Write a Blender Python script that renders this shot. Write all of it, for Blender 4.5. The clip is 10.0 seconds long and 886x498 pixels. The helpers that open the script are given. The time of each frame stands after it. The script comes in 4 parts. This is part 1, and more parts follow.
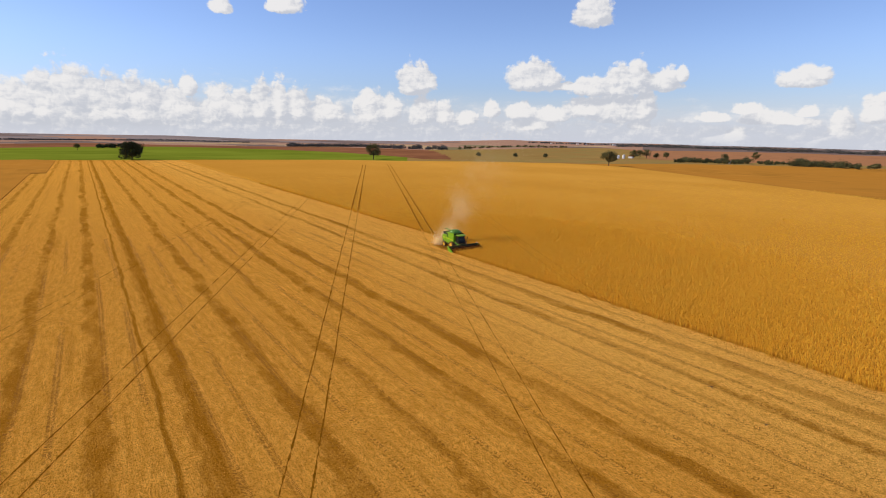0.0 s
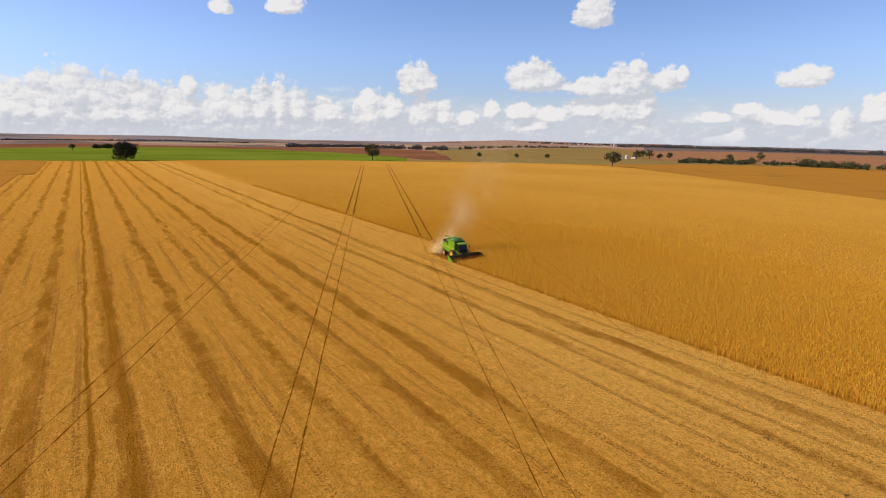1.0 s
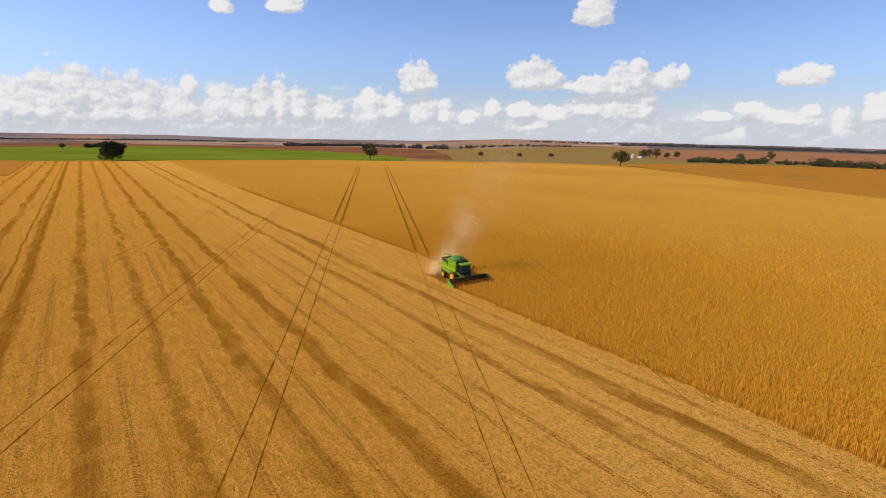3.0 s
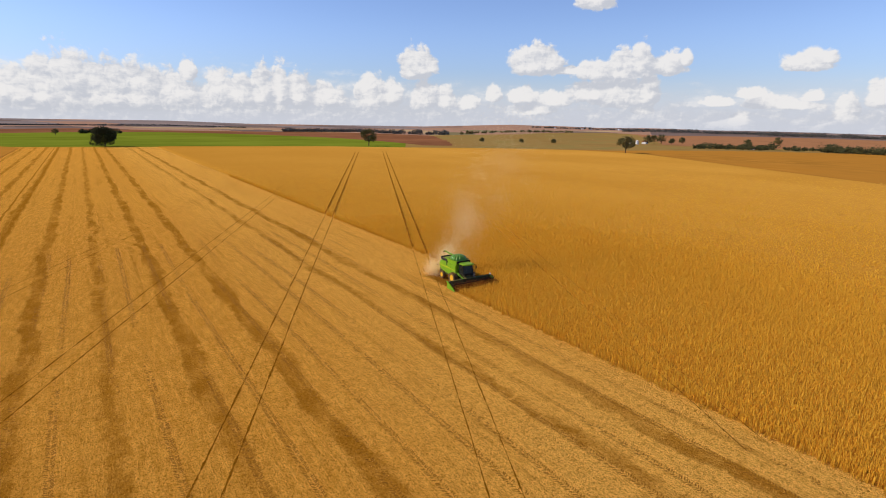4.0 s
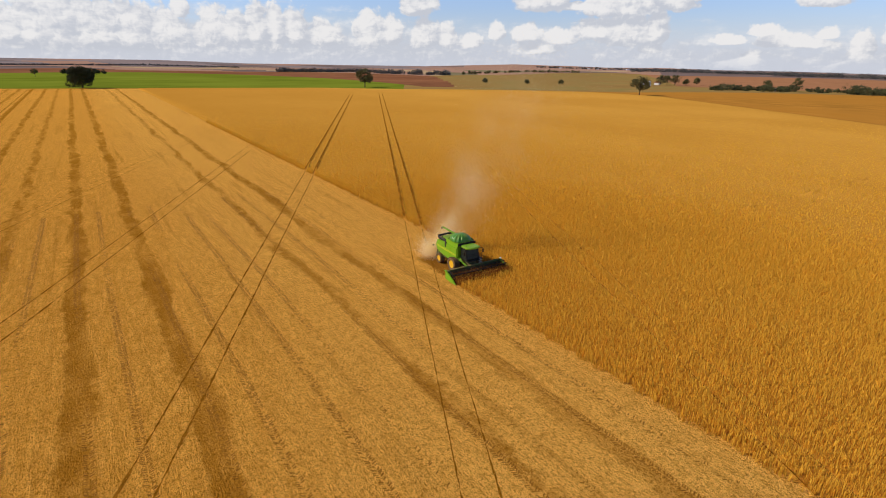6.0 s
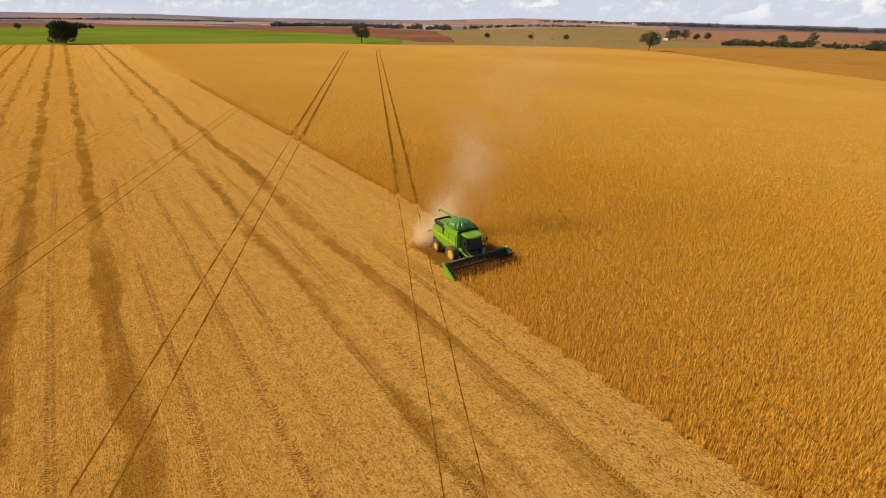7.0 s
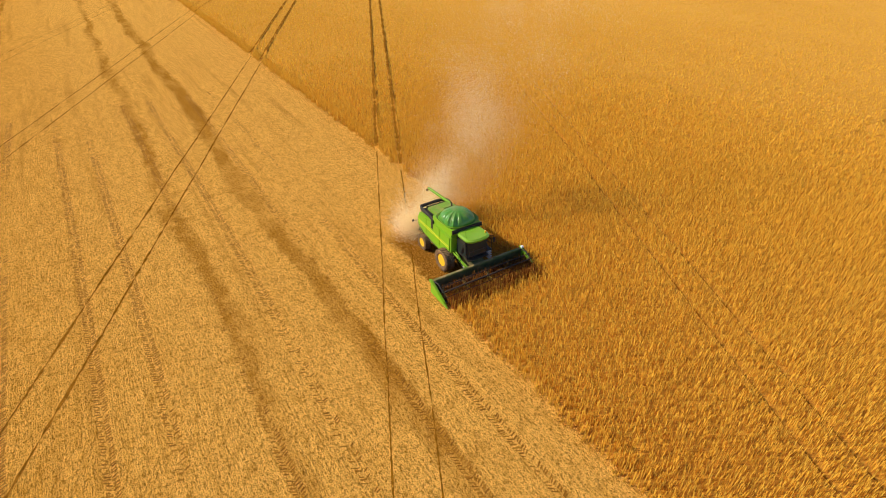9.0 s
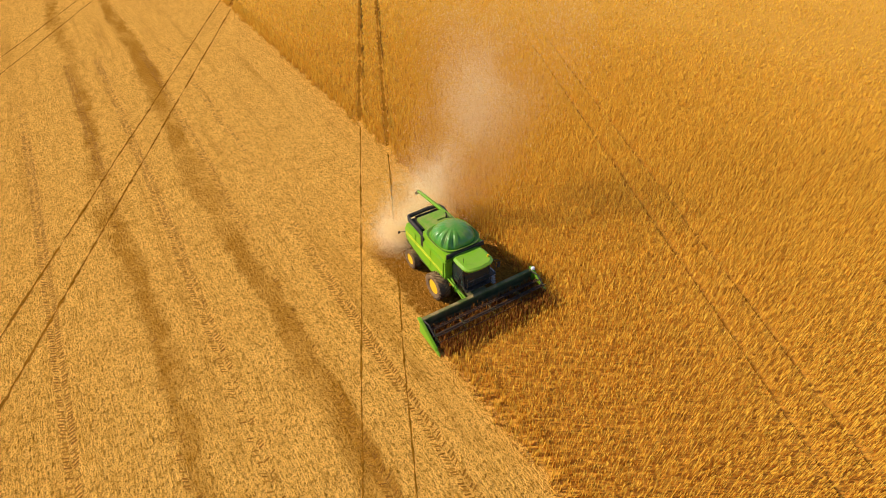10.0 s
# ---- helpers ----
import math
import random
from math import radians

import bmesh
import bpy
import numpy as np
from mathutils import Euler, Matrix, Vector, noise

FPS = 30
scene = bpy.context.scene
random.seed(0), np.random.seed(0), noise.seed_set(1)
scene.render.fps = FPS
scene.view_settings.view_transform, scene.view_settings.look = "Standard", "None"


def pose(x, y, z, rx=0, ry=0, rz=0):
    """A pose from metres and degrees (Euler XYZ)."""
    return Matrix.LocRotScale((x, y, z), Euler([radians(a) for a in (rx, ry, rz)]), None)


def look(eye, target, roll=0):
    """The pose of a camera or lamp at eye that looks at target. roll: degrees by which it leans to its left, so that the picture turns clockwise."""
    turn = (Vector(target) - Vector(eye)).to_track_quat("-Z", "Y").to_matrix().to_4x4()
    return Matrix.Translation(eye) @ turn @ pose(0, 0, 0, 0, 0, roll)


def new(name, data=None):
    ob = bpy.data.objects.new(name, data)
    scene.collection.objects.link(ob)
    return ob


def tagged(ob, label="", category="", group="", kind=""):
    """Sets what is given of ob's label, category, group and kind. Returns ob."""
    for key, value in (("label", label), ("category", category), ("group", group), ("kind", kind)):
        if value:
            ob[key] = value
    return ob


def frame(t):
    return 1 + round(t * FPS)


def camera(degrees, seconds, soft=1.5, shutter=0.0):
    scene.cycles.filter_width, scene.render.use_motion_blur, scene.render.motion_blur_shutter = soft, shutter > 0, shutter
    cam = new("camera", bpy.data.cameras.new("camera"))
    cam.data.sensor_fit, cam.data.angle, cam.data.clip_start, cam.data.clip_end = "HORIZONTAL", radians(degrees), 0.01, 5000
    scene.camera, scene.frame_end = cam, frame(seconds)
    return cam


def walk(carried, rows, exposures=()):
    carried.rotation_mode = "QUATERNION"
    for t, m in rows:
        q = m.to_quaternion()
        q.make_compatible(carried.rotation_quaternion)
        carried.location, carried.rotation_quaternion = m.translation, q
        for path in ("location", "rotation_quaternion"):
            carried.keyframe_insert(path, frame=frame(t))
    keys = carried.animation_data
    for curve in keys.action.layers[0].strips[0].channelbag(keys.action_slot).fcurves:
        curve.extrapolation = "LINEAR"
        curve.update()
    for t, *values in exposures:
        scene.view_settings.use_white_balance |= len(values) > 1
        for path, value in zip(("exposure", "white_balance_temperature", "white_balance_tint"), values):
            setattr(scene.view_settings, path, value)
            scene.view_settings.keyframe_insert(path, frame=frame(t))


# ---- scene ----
cam = camera(78.2, 10.0, soft=1.0)
METRES, EYE, TILT, LEAN, TURN = 114.0, 29.64, 0.0, 0.0, -33.3
ROWS = [
    (0.0, 0.0, 0.0, 0.0, 0.13, -11.86, -0.62),
    (0.5, 0.0005, 0.0511, -0.001, 0.15, -11.84, -0.61),
    (1.0, 0.0009, 0.1028, -0.0018, 0.16, -11.83, -0.61),
    (1.5, 0.0013, 0.1545, -0.0026, 0.18, -11.83, -0.6),
    (2.0, 0.0021, 0.2065, -0.0034, 0.19, -11.81, -0.59),
    (2.5, 0.0029, 0.2583, -0.004, 0.21, -11.8, -0.58),
    (4.0, 0.0061, 0.4108, -0.007, 0.3, -13.38, -0.56),
    (4.5, 0.0068, 0.461, -0.0082, 0.33, -14.78, -0.56),
    (5.0, 0.0076, 0.5106, -0.0086, 0.37, -16.18, -0.57),
    (5.5, 0.0086, 0.5603, -0.0099, 0.4, -17.6, -0.56),
    (7.0, 0.0127, 0.7076, -0.0139, 0.49, -23.47, -0.5),
    (7.5, 0.0144, 0.7565, -0.0147, 0.51, -26.01, -0.49),
    (8.0, 0.0166, 0.805, -0.0155, 0.56, -28.5, -0.46),
    (8.5, 0.0187, 0.8538, -0.0162, 0.6, -31.01, -0.45),
    (9.0, 0.0208, 0.9025, -0.0168, 0.63, -33.62, -0.41),
    (9.5, 0.0228, 0.9508, -0.018, 0.69, -36.66, -0.4),
    (10.0, 0.0247, 0.9994, -0.0184, 0.69, -40.1, -0.4),
]
walk(cam, [(t, pose(0, 0, EYE, TILT, LEAN, TURN) @ pose(METRES * x, METRES * y, METRES * z, 90 + pitch, roll, yaw)) for t, x, y, z, yaw, pitch, roll in ROWS],
     [(0.0, 0.09, 6500, 10), (4.0, 0.08, 6500, 10), (5.5, 0.06, 6480, 10), (7.0, 0.22, 6400, 10), (7.5, 0.36, 6370, 9.8), (8.3, 0.51, 6340, 8.8), (9.0, 0.57, 6320, 8.0), (10.0, 0.64, 6310, 7.8)])

# ---- daylight: afternoon sun from ahead and the left, cumulus over the horizon ----
SUN_UP, SUN_BEARING = 37.0, -55.0          # degrees; bearing clockwise from +y
sun = new("sun", bpy.data.lights.new("sun", "SUN"))
sun.data.energy, sun.data.angle, sun.data.color = 4.0, radians(0.6), (1.0, 0.87, 0.68)
sun.matrix_world = look((0, 0, 300), (-math.sin(radians(SUN_BEARING)) * math.cos(radians(SUN_UP)) * 10,
                                      -math.cos(radians(SUN_BEARING)) * math.cos(radians(SUN_UP)) * 10,
                                      300 - math.sin(radians(SUN_UP)) * 10))

# cumulus clouds: bearing, base, half width, height over the base, all in degrees
CLOUDS = [
    (30.3, 4.7, 2.0, 2.9), (29.6, 4.4, 1.3, 1.9), (31.6, 4.9, 0.9, 1.6),
    (42.1, 5.0, 2.8, 2.8), (43.5, 5.0, 1.7, 2.1), (45.8, 4.6, 3.3, 0.7),
    (52.0, 4.9, 1.4, 2.9), (50.4, 4.4, 2.0, 2.7), (48.1, 4.3, 2.4, 1.9), (54.4, 4.7, 1.9, 2.0), (55.8, 5.3, 0.7, 1.4),
]
CLOUDS += [
    (50.3, 2.0, 3.4, 2.9), (52.9, 2.2, 1.2, 3.1), (47.6, 2.3, 2.7, 1.9),
    (65.5, 4.7, 2.3, 1.7), (66.8, 5.0, 1.0, 1.0), (47.5, 10.8, 2.1, 2.6), (17.9, 11.4, 1.9, 1.7), (12.2, 11.0, 1.1, 1.6), 
    (8.9, 3.7, 0.8, 2.0),
]
# the bank on the horizon: tops that rise out of it
CLOUDS += [
    (-0.6, 1.5, 3.0, 4.8), (-2.2, 1.4, 1.9, 4.3), (-4.0, 1.4, 2.7, 3.0), (2.3, 1.5, 3.2, 4.1), (5.1, 1.4, 3.1, 4.0), (7.2, 1.4, 2.8, 3.3),
    (11.5, 1.5, 2.2, 3.4), (13.0, 1.6, 2.3, 3.0), (15.2, 1.6, 1.5, 4.0), (16.9, 1.6, 1.2, 4.4), (18.8, 1.7, 1.6, 3.7), (21.3, 1.6, 2.2, 2.4),
    (25.7, 1.8, 2.0, 3.2), (27.7, 1.8, 1.5, 2.5), (31.1, 1.6, 1.5, 2.7), (33.2, 1.6, 1.2, 2.4), (35.6, 1.3, 1.3, 1.5), (38.1, 2.2, 0.9, 1.7),
]
CLOUDS += [
    (41.0, 2.0, 1.7, 1.6), (44.1, 1.7, 2.2, 1.4), (42.1, 0.8, 2.5, 1.3), (52.5, 0.9, 1.5, 1.1), (61.5, 2.3, 1.5, 1.0), (66.2, 2.0, 1.0, 0.9),
    (62.9, 1.5, 2.2, 1.3), (68.7, 0.7, 1.0, 2.4), (70.9, 1.8, 1.3, 2.3), (59.0, 1.6, 1.7, 0.9), (65.1, 1.3, 2.5, 0.7), (60.8, 0.0, 1.1, 1.3),
]
world = bpy.data.worlds.new("sky")
scene.world = world
world.use_nodes = True
wn, wl = world.node_tree.nodes, world.node_tree.links
wn.clear()


def wnode(kind, **values):
    n = wn.new(kind)
    for key, value in values.items():
        if key == "op":
            n.operation = value
        else:
            n.inputs[int(key[1:])].default_value = value
    return n


def wmath(op, a, b=None, c=None):
    n = wn.new("ShaderNodeMath")
    n.operation = op
    for i, v in enumerate((a, b, c)):
        if v is None:
            continue
        if isinstance(v, (int, float)):
            n.inputs[i].default_value = v
        else:
            wl.new(v, n.inputs[i])
    return n.outputs[0]


sky = wn.new("ShaderNodeTexSky")
sky.sky_type, sky.sun_disc = "NISHITA", False
sky.sun_elevation, sky.sun_rotation = radians(SUN_UP), radians(SUN_BEARING)
sky.altitude, sky.air_density, sky.dust_density, sky.ozone_density = 600, 1.0, 0.3, 4.5
coord = wn.new("ShaderNodeTexCoord")
split = wn.new("ShaderNodeSeparateXYZ")
wl.new(coord.outputs["Generated"], split.inputs[0])
bearing = wmath("MULTIPLY", wmath("ARCTAN2", split.outputs[0], split.outputs[1]), 180 / math.pi)
height = wmath("MULTIPLY", wmath("ARCSINE", split.outputs[2]), 180 / math.pi)
flat = wn.new("ShaderNodeCombineXYZ")
wl.new(bearing, flat.inputs[0])
wl.new(height, flat.inputs[1])


def wnoise(vector, scale, detail, rough=0.55, offset=(0, 0, 0), stretch=(1, 1, 1)):
    shift = wn.new("ShaderNodeVectorMath")
    shift.operation = "MULTIPLY_ADD"
    wl.new(vector, shift.inputs[0])
    shift.inputs[1].default_value, shift.inputs[2].default_value = stretch, offset
    n = wn.new("ShaderNodeTexNoise")
    wl.new(shift.outputs[0], n.inputs["Vector"])
    n.inputs["Scale"].default_value, n.inputs["Detail"].default_value, n.inputs["Roughness"].default_value = scale, detail, rough
    return n.outputs["Fac"]


def wramp(value, low, high, to_low=0.0, to_high=1.0):
    n = wn.new("ShaderNodeMapRange")
    n.interpolation_type = "SMOOTHSTEP"
    wl.new(value, n.inputs[0])
    n.inputs[1].default_value, n.inputs[2].default_value = low, high
    n.inputs[3].default_value, n.inputs[4].default_value = to_low, to_high
    return n.outputs[0]




def cloud_field(db, dh):
    """How near a direction is to the middle of a cloud (below 1: inside), looked up a little off by db and dh degrees; bases are cut flat."""
    near = None
    for b, h, w, t in CLOUDS:
        n = wn.new("ShaderNodeVectorMath")
        n.operation = "MULTIPLY_ADD"
        wl.new(flat.outputs[0], n.inputs[0])
        n.inputs[1].default_value, n.inputs[2].default_value = (0.95 / w, 1.06 / t, 0), (0.95 * (db - b) / w, 1.06 * (dh - h) / t, 0)
        f = wn.new("ShaderNodeVectorMath")
        f.operation = "MULTIPLY"
        wl.new(n.outputs[0], f.inputs[0])
        f.inputs[1].default_value = (1, -3.0, 1)
        x = wn.new("ShaderNodeVectorMath")
        x.operation = "MAXIMUM"
        wl.new(n.outputs[0], x.inputs[0])
        wl.new(f.outputs[0], x.inputs[1])
        m = wn.new("ShaderNodeVectorMath")
        m.operation = "LENGTH"
        wl.new(x.outputs[0], m.inputs[0])
        near = m.outputs["Value"] if near is None else wmath("SMOOTH_MIN", near, m.outputs["Value"], 0.15)
    return near


def billows(db, dh):
    """Rounded heads at three sizes, bent out of their lattice by noise."""
    bend = wn.new("ShaderNodeTexNoise")
    bend.noise_dimensions = "2D"
    wl.new(flat.outputs[0], bend.inputs["Vector"])
    bend.inputs["Scale"].default_value, bend.inputs["Detail"].default_value = 0.9, 3
    at = wn.new("ShaderNodeVectorMath")
    at.operation = "MULTIPLY_ADD"
    wl.new(bend.outputs["Color"], at.inputs[0])
    at.inputs[1].default_value, at.inputs[2].default_value = (0.9, 0.9, 0), (db, dh, 0)
    sum_ = wn.new("ShaderNodeVectorMath")
    wl.new(flat.outputs[0], sum_.inputs[0])
    wl.new(at.outputs[0], sum_.inputs[1])
    total = None
    for scale, share in ((0.75, 0.55), (1.7, 0.3), (3.9, 0.15)):
        v = wn.new("ShaderNodeTexVoronoi")
        v.voronoi_dimensions = "2D"
        wl.new(sum_.outputs[0], v.inputs["Vector"])
        v.inputs["Scale"].default_value = scale
        one = wmath("MULTIPLY", wmath("SUBTRACT", 1.0, v.outputs["Distance"]), share)
        total = one if total is None else wmath("ADD", total, one)
    return total


near = cloud_field(0, 0)
side = wmath("MAXIMUM", wmath("SUBTRACT", cloud_field(-0.5, 1.0), near), -0.22)
puff = billows(0, 0)
puff_lit = billows(-0.16, 0.3)
bank = wnoise(flat.outputs[0], 0.5, 6, 0.6, (11.0, 2.0, 0), (0.7, 2.2, 1))
# single clouds, and the thin layers that close up towards the horizon
single = wmath("ADD", wmath("SUBTRACT", 1.0, near), wmath("MULTIPLY", wmath("SUBTRACT", puff, 0.55), 0.62))
single = wmath("ADD", single, wmath("MULTIPLY", wmath("SUBTRACT", bank, 0.5), 0.22))
rise = wmath("ADD", 3.8, wmath("MULTIPLY", wramp(bearing, 18, 45), -1.7))
low = wmath("ADD", wmath("MULTIPLY", wmath("SUBTRACT", rise, height), 0.5), wmath("MULTIPLY", wmath("SUBTRACT", bank, 0.5), 3.2))
low = wmath("ADD", low, wmath("MULTIPLY", wmath("SUBTRACT", puff, 0.6), 0.7))
cover = wmath("MAXIMUM", wramp(single, 0.0, 0.26, 0.0, 0.97), wramp(low, -0.6, 1.3, 0.0, 0.8))
cover = wmath("MULTIPLY", cover, wramp(height, -0.6, 0.8, 0.5, 1.0))
light = wmath("ADD", wmath("MULTIPLY", wmath("SUBTRACT", puff, puff_lit), 0.8), wramp(height, 0.0, 5.0, 0.36, 0.26))
light = wmath("ADD", light, wmath("MULTIPLY", side, 0.85))
light = wmath("ADD", light, wmath("MULTIPLY", wmath("SUBTRACT", bank, 0.5), 1.5))
tint = wn.new("ShaderNodeMix")
tint.data_type = "RGBA"
wl.new(wramp(light, 0.05, 0.8), tint.inputs["Factor"])
tint.inputs[6].default_value, tint.inputs[7].default_value = (5.35, 5.55, 6.1, 1), (8.0, 7.85, 7.8, 1)
veil = wn.new("ShaderNodeMix")
veil.data_type = "RGBA"
# the hazy brightness of the lower sky
haze = wn.new("ShaderNodeVectorMath")
haze.operation = "SCALE"
wl.new(sky.outputs[0], haze.inputs[0])
wl.new(wmath("MULTIPLY", wramp(height, 0, 9, 0.95, 1.32), wramp(height, 15, 50, 1.0, 0.7)), haze.inputs["Scale"])
clear = wn.new("ShaderNodeVectorMath")
clear.operation = "MULTIPLY"
wl.new(haze.outputs[0], clear.inputs[0])
clear.inputs[1].default_value = (1.03, 0.955, 1.09)
pale = wn.new("ShaderNodeMix")
pale.data_type = "RGBA"
wl.new(wramp(height, 0.0, 5.0, 0.78, 0.0), pale.inputs["Factor"])
wl.new(clear.outputs[0], pale.inputs[6])
pale.inputs[7].default_value = (5.9, 6.35, 7.5, 1)
wl.new(pale.outputs[2], veil.inputs[6])
wl.new(tint.outputs[2], veil.inputs[7])
wl.new(cover, veil.inputs["Factor"])
back = wn.new("ShaderNodeBackground")
wl.new(veil.outputs[2], back.inputs[0])
back.inputs[1].default_value = 0.10
out = wn.new("ShaderNodeOutputWorld")
wl.new(back.outputs[0], out.inputs[0])

# ---- materials ----


class Shader:
    """A node material with short ways to add nodes."""

    def __init__(self, name, rough=0.8, metal=0.0, spec=0.3):
        self.mat = bpy.data.materials.new(name)
        self.mat.use_nodes = True
        self.nodes, self.links = self.mat.node_tree.nodes, self.mat.node_tree.links
        self.bsdf = self.nodes["Principled BSDF"]
        self.bsdf.inputs["Roughness"].default_value = rough
        self.bsdf.inputs["Metallic"].default_value = metal
        self.bsdf.inputs["Specular IOR Level"].default_value = spec
        self.coord = self.nodes.new("ShaderNodeTexCoord").outputs["Object"]

    def put(self, value, socket):
        if hasattr(value, "is_linked"):
            self.links.new(value, socket)
        else:
            socket.default_value = value

    def math(self, op, a, b=0.0, c=0.0):
        n = self.nodes.new("ShaderNodeMath")
        n.operation = op
        for i, v in enumerate((a, b, c)):
            self.put(v, n.inputs[i])
        return n.outputs[0]

    def noise(self, scale, detail=4, rough=0.55, stretch=(1, 1, 1), vector=None):
        m = self.nodes.new("ShaderNodeMapping")
        self.links.new(vector or self.coord, m.inputs[0])
        m.inputs["Scale"].default_value = stretch
        n = self.nodes.new("ShaderNodeTexNoise")
        self.links.new(m.outputs[0], n.inputs["Vector"])
        n.inputs["Scale"].default_value, n.inputs["Detail"].default_value, n.inputs["Roughness"].default_value = scale, detail, rough
        return n.outputs["Fac"]

    def ramp(self, value, low, high, to_low=0.0, to_high=1.0):
        n = self.nodes.new("ShaderNodeMapRange")
        n.interpolation_type = "SMOOTHSTEP"
        self.put(value, n.inputs[0])
        for i, v in enumerate((low, high, to_low, to_high)):
            n.inputs[i + 1].default_value = v
        return n.outputs[0]

    def mix(self, fac, a, b):
        n = self.nodes.new("ShaderNodeMix")
        n.data_type = "RGBA"
        self.put(fac, n.inputs["Factor"])
        for v, s in ((a, n.inputs[6]), (b, n.inputs[7])):
            self.put((*v, 1) if isinstance(v, tuple) else v, s)
        return n.outputs[2]

    def colour(self, value):
        self.put((*value, 1) if isinstance(value, tuple) else value, self.bsdf.inputs["Base Color"])
        return self

    def rough(self, value):
        self.put(value, self.bsdf.inputs["Roughness"])
        return self

    def bump(self, value, strength, distance):
        n = self.nodes.new("ShaderNodeBump")
        n.inputs["Strength"].default_value, n.inputs["Distance"].default_value = strength, distance
        self.put(value, n.inputs["Height"])
        self.links.new(n.outputs[0], self.bsdf.inputs["Normal"])
        return self

    def glow_through(self, colour, share):
        """Lets some light pass through thin blades."""
        t = self.nodes.new("ShaderNodeBsdfTranslucent")
        self.put((*colour, 1) if isinstance(colour, tuple) else colour, t.inputs[0])
        m = self.nodes.new("ShaderNodeMixShader")
        m.inputs[0].default_value = share
        self.links.new(self.bsdf.outputs[0], m.inputs[1])
        self.links.new(t.outputs[0], m.inputs[2])
        self.links.new(m.outputs[0], self.nodes["Material Output"].inputs[0])

    def xyz(self):
        n = self.nodes.new("ShaderNodeSeparateXYZ")
        self.links.new(self.coord, n.inputs[0])
        return n.outputs

    def island(self):
        return self.nodes.new("ShaderNodeNewGeometry").outputs["Random Per Island"]


def field_material(name, a, b, scale, stretch=(1, 1, 1), patch=0.006):
    s = Shader(name, 0.95, 0, 0.0)
    big = s.ramp(s.noise(patch, 4, 0.6), 0.35, 0.65)
    fine = s.ramp(s.noise(scale, 4, 0.6, stretch), 0.3, 0.7)
    dark = tuple(0.72 * c for c in a)
    s.colour(s.mix(fine, s.mix(big, a, b), s.mix(big, dark, a)))
    return s.mat


def stubble_material():
    """Cut wheat: straw rows, darker chaff bands behind each pass, trodden soil between."""
    s = Shader("stubble", 0.95, 0, 0.0)
    x = s.xyz()[0]
    warp = s.math("MULTIPLY", s.math("SUBTRACT", s.noise(0.045, 3, 0.5, (1, 0.7, 1)), 0.5), 3.2)
    swing = s.math("MULTIPLY", s.math("SUBTRACT", s.noise(0.24, 4, 0.55, (1, 0.4, 1)), 0.5), 3.0)
    place = s.math("ADD", x, s.math("ADD", warp, swing))
    wave = 0.0
    for way, strong in ((69.4, 0.95), (61.8, 0.62), (52.4, 0.2), (43.4, 1.1), (34.8, 1.0), (25.7, 0.65), (16.9, 1.0), (7.2, 1.15), (-1.4, 1.1), (-9.8, 0.75), (-19.0, 0.7), (-27.0, 0.7)):
        wave = s.math("MAXIMUM", wave, s.ramp(s.math("ABSOLUTE", s.math("ADD", place, -way)), 0.15, 1.9, strong, 0.0))
    patchy = s.ramp(s.noise(0.07, 4, 0.6, (1.6, 0.45, 1)), 0.32, 0.56, 0.45, 1.0)
    patchy = s.math("MULTIPLY", patchy, s.ramp(s.noise(0.28, 4, 0.6, (1.3, 0.6, 1)), 0.32, 0.56, 0.5, 1.1))
    fray = s.noise(0.9, 4, 0.6, (1.0, 0.09, 1))
    crumb = s.noise(0.75, 5, 0.65, (1.0, 0.8, 1))
    torn = s.math("ADD", s.math("MULTIPLY", s.math("SUBTRACT", fray, 0.5), 0.9), s.math("MULTIPLY", s.math("SUBTRACT", crumb, 0.5), 1.5))
    band = s.math("MULTIPLY", s.ramp(s.math("ADD", wave, torn), 0.15, 0.8), patchy)
    lane = s.ramp(s.noise(0.55, 4, 0.6, (1.0, 0.035, 1)), 0.54, 0.68, 0, 0.45)
    band = s.math("MAXIMUM", band, s.math("MULTIPLY", lane, patchy))
    # two lanes that carried more traffic than the rest
    for way, wide in ((7.6, 1.3), (4.3, 0.45)):
        off = s.math("ABSOLUTE", s.math("ADD", s.math("ADD", x, -way), s.math("ADD", s.math("MULTIPLY", warp, 0.35), s.math("MULTIPLY", swing, 0.5))))
        band = s.math("MAXIMUM", band, s.math("MULTIPLY", s.ramp(off, 0.2 * wide, wide, 1.4, 0.0), s.ramp(fray, 0.3, 0.6, 0.5, 1.0)))
    streak = s.noise(1.6, 5, 0.65, (1.0, 0.16, 1))
    clod = s.noise(5.5, 5, 0.7, (1.0, 0.55, 1))
    rows = s.noise(9.0, 2, 0.5, (1.0, 0.06, 1))
    straw = s.mix(s.ramp(streak, 0.35, 0.7), (0.77, 0.354, 0.048), (0.95, 0.464, 0.078))
    # brightness put into the straw colour by place: towards +x, most at low y
    bright_by_place = s.ramp(s.math("ADD", x, s.math("MULTIPLY", warp, 3.0)), 38, 62, 0.0, 1.0)
    bright_by_place = s.math("MULTIPLY", bright_by_place, s.ramp(s.xyz()[1], 50, 105, 0.95, 0.5))
    straw = s.mix(bright_by_place, straw, (1.0, 0.540, 0.110))
    straw = s.mix(s.ramp(clod, 0.52, 0.60, 0, 0.72), straw, (0.30, 0.12, 0.006))
    mottle = s.noise(1.5, 4, 0.7, (1.0, 0.7, 1))
    straw = s.mix(s.ramp(mottle, 0.48, 0.66, 0, 0.42), straw, (0.47, 0.195, 0.014))
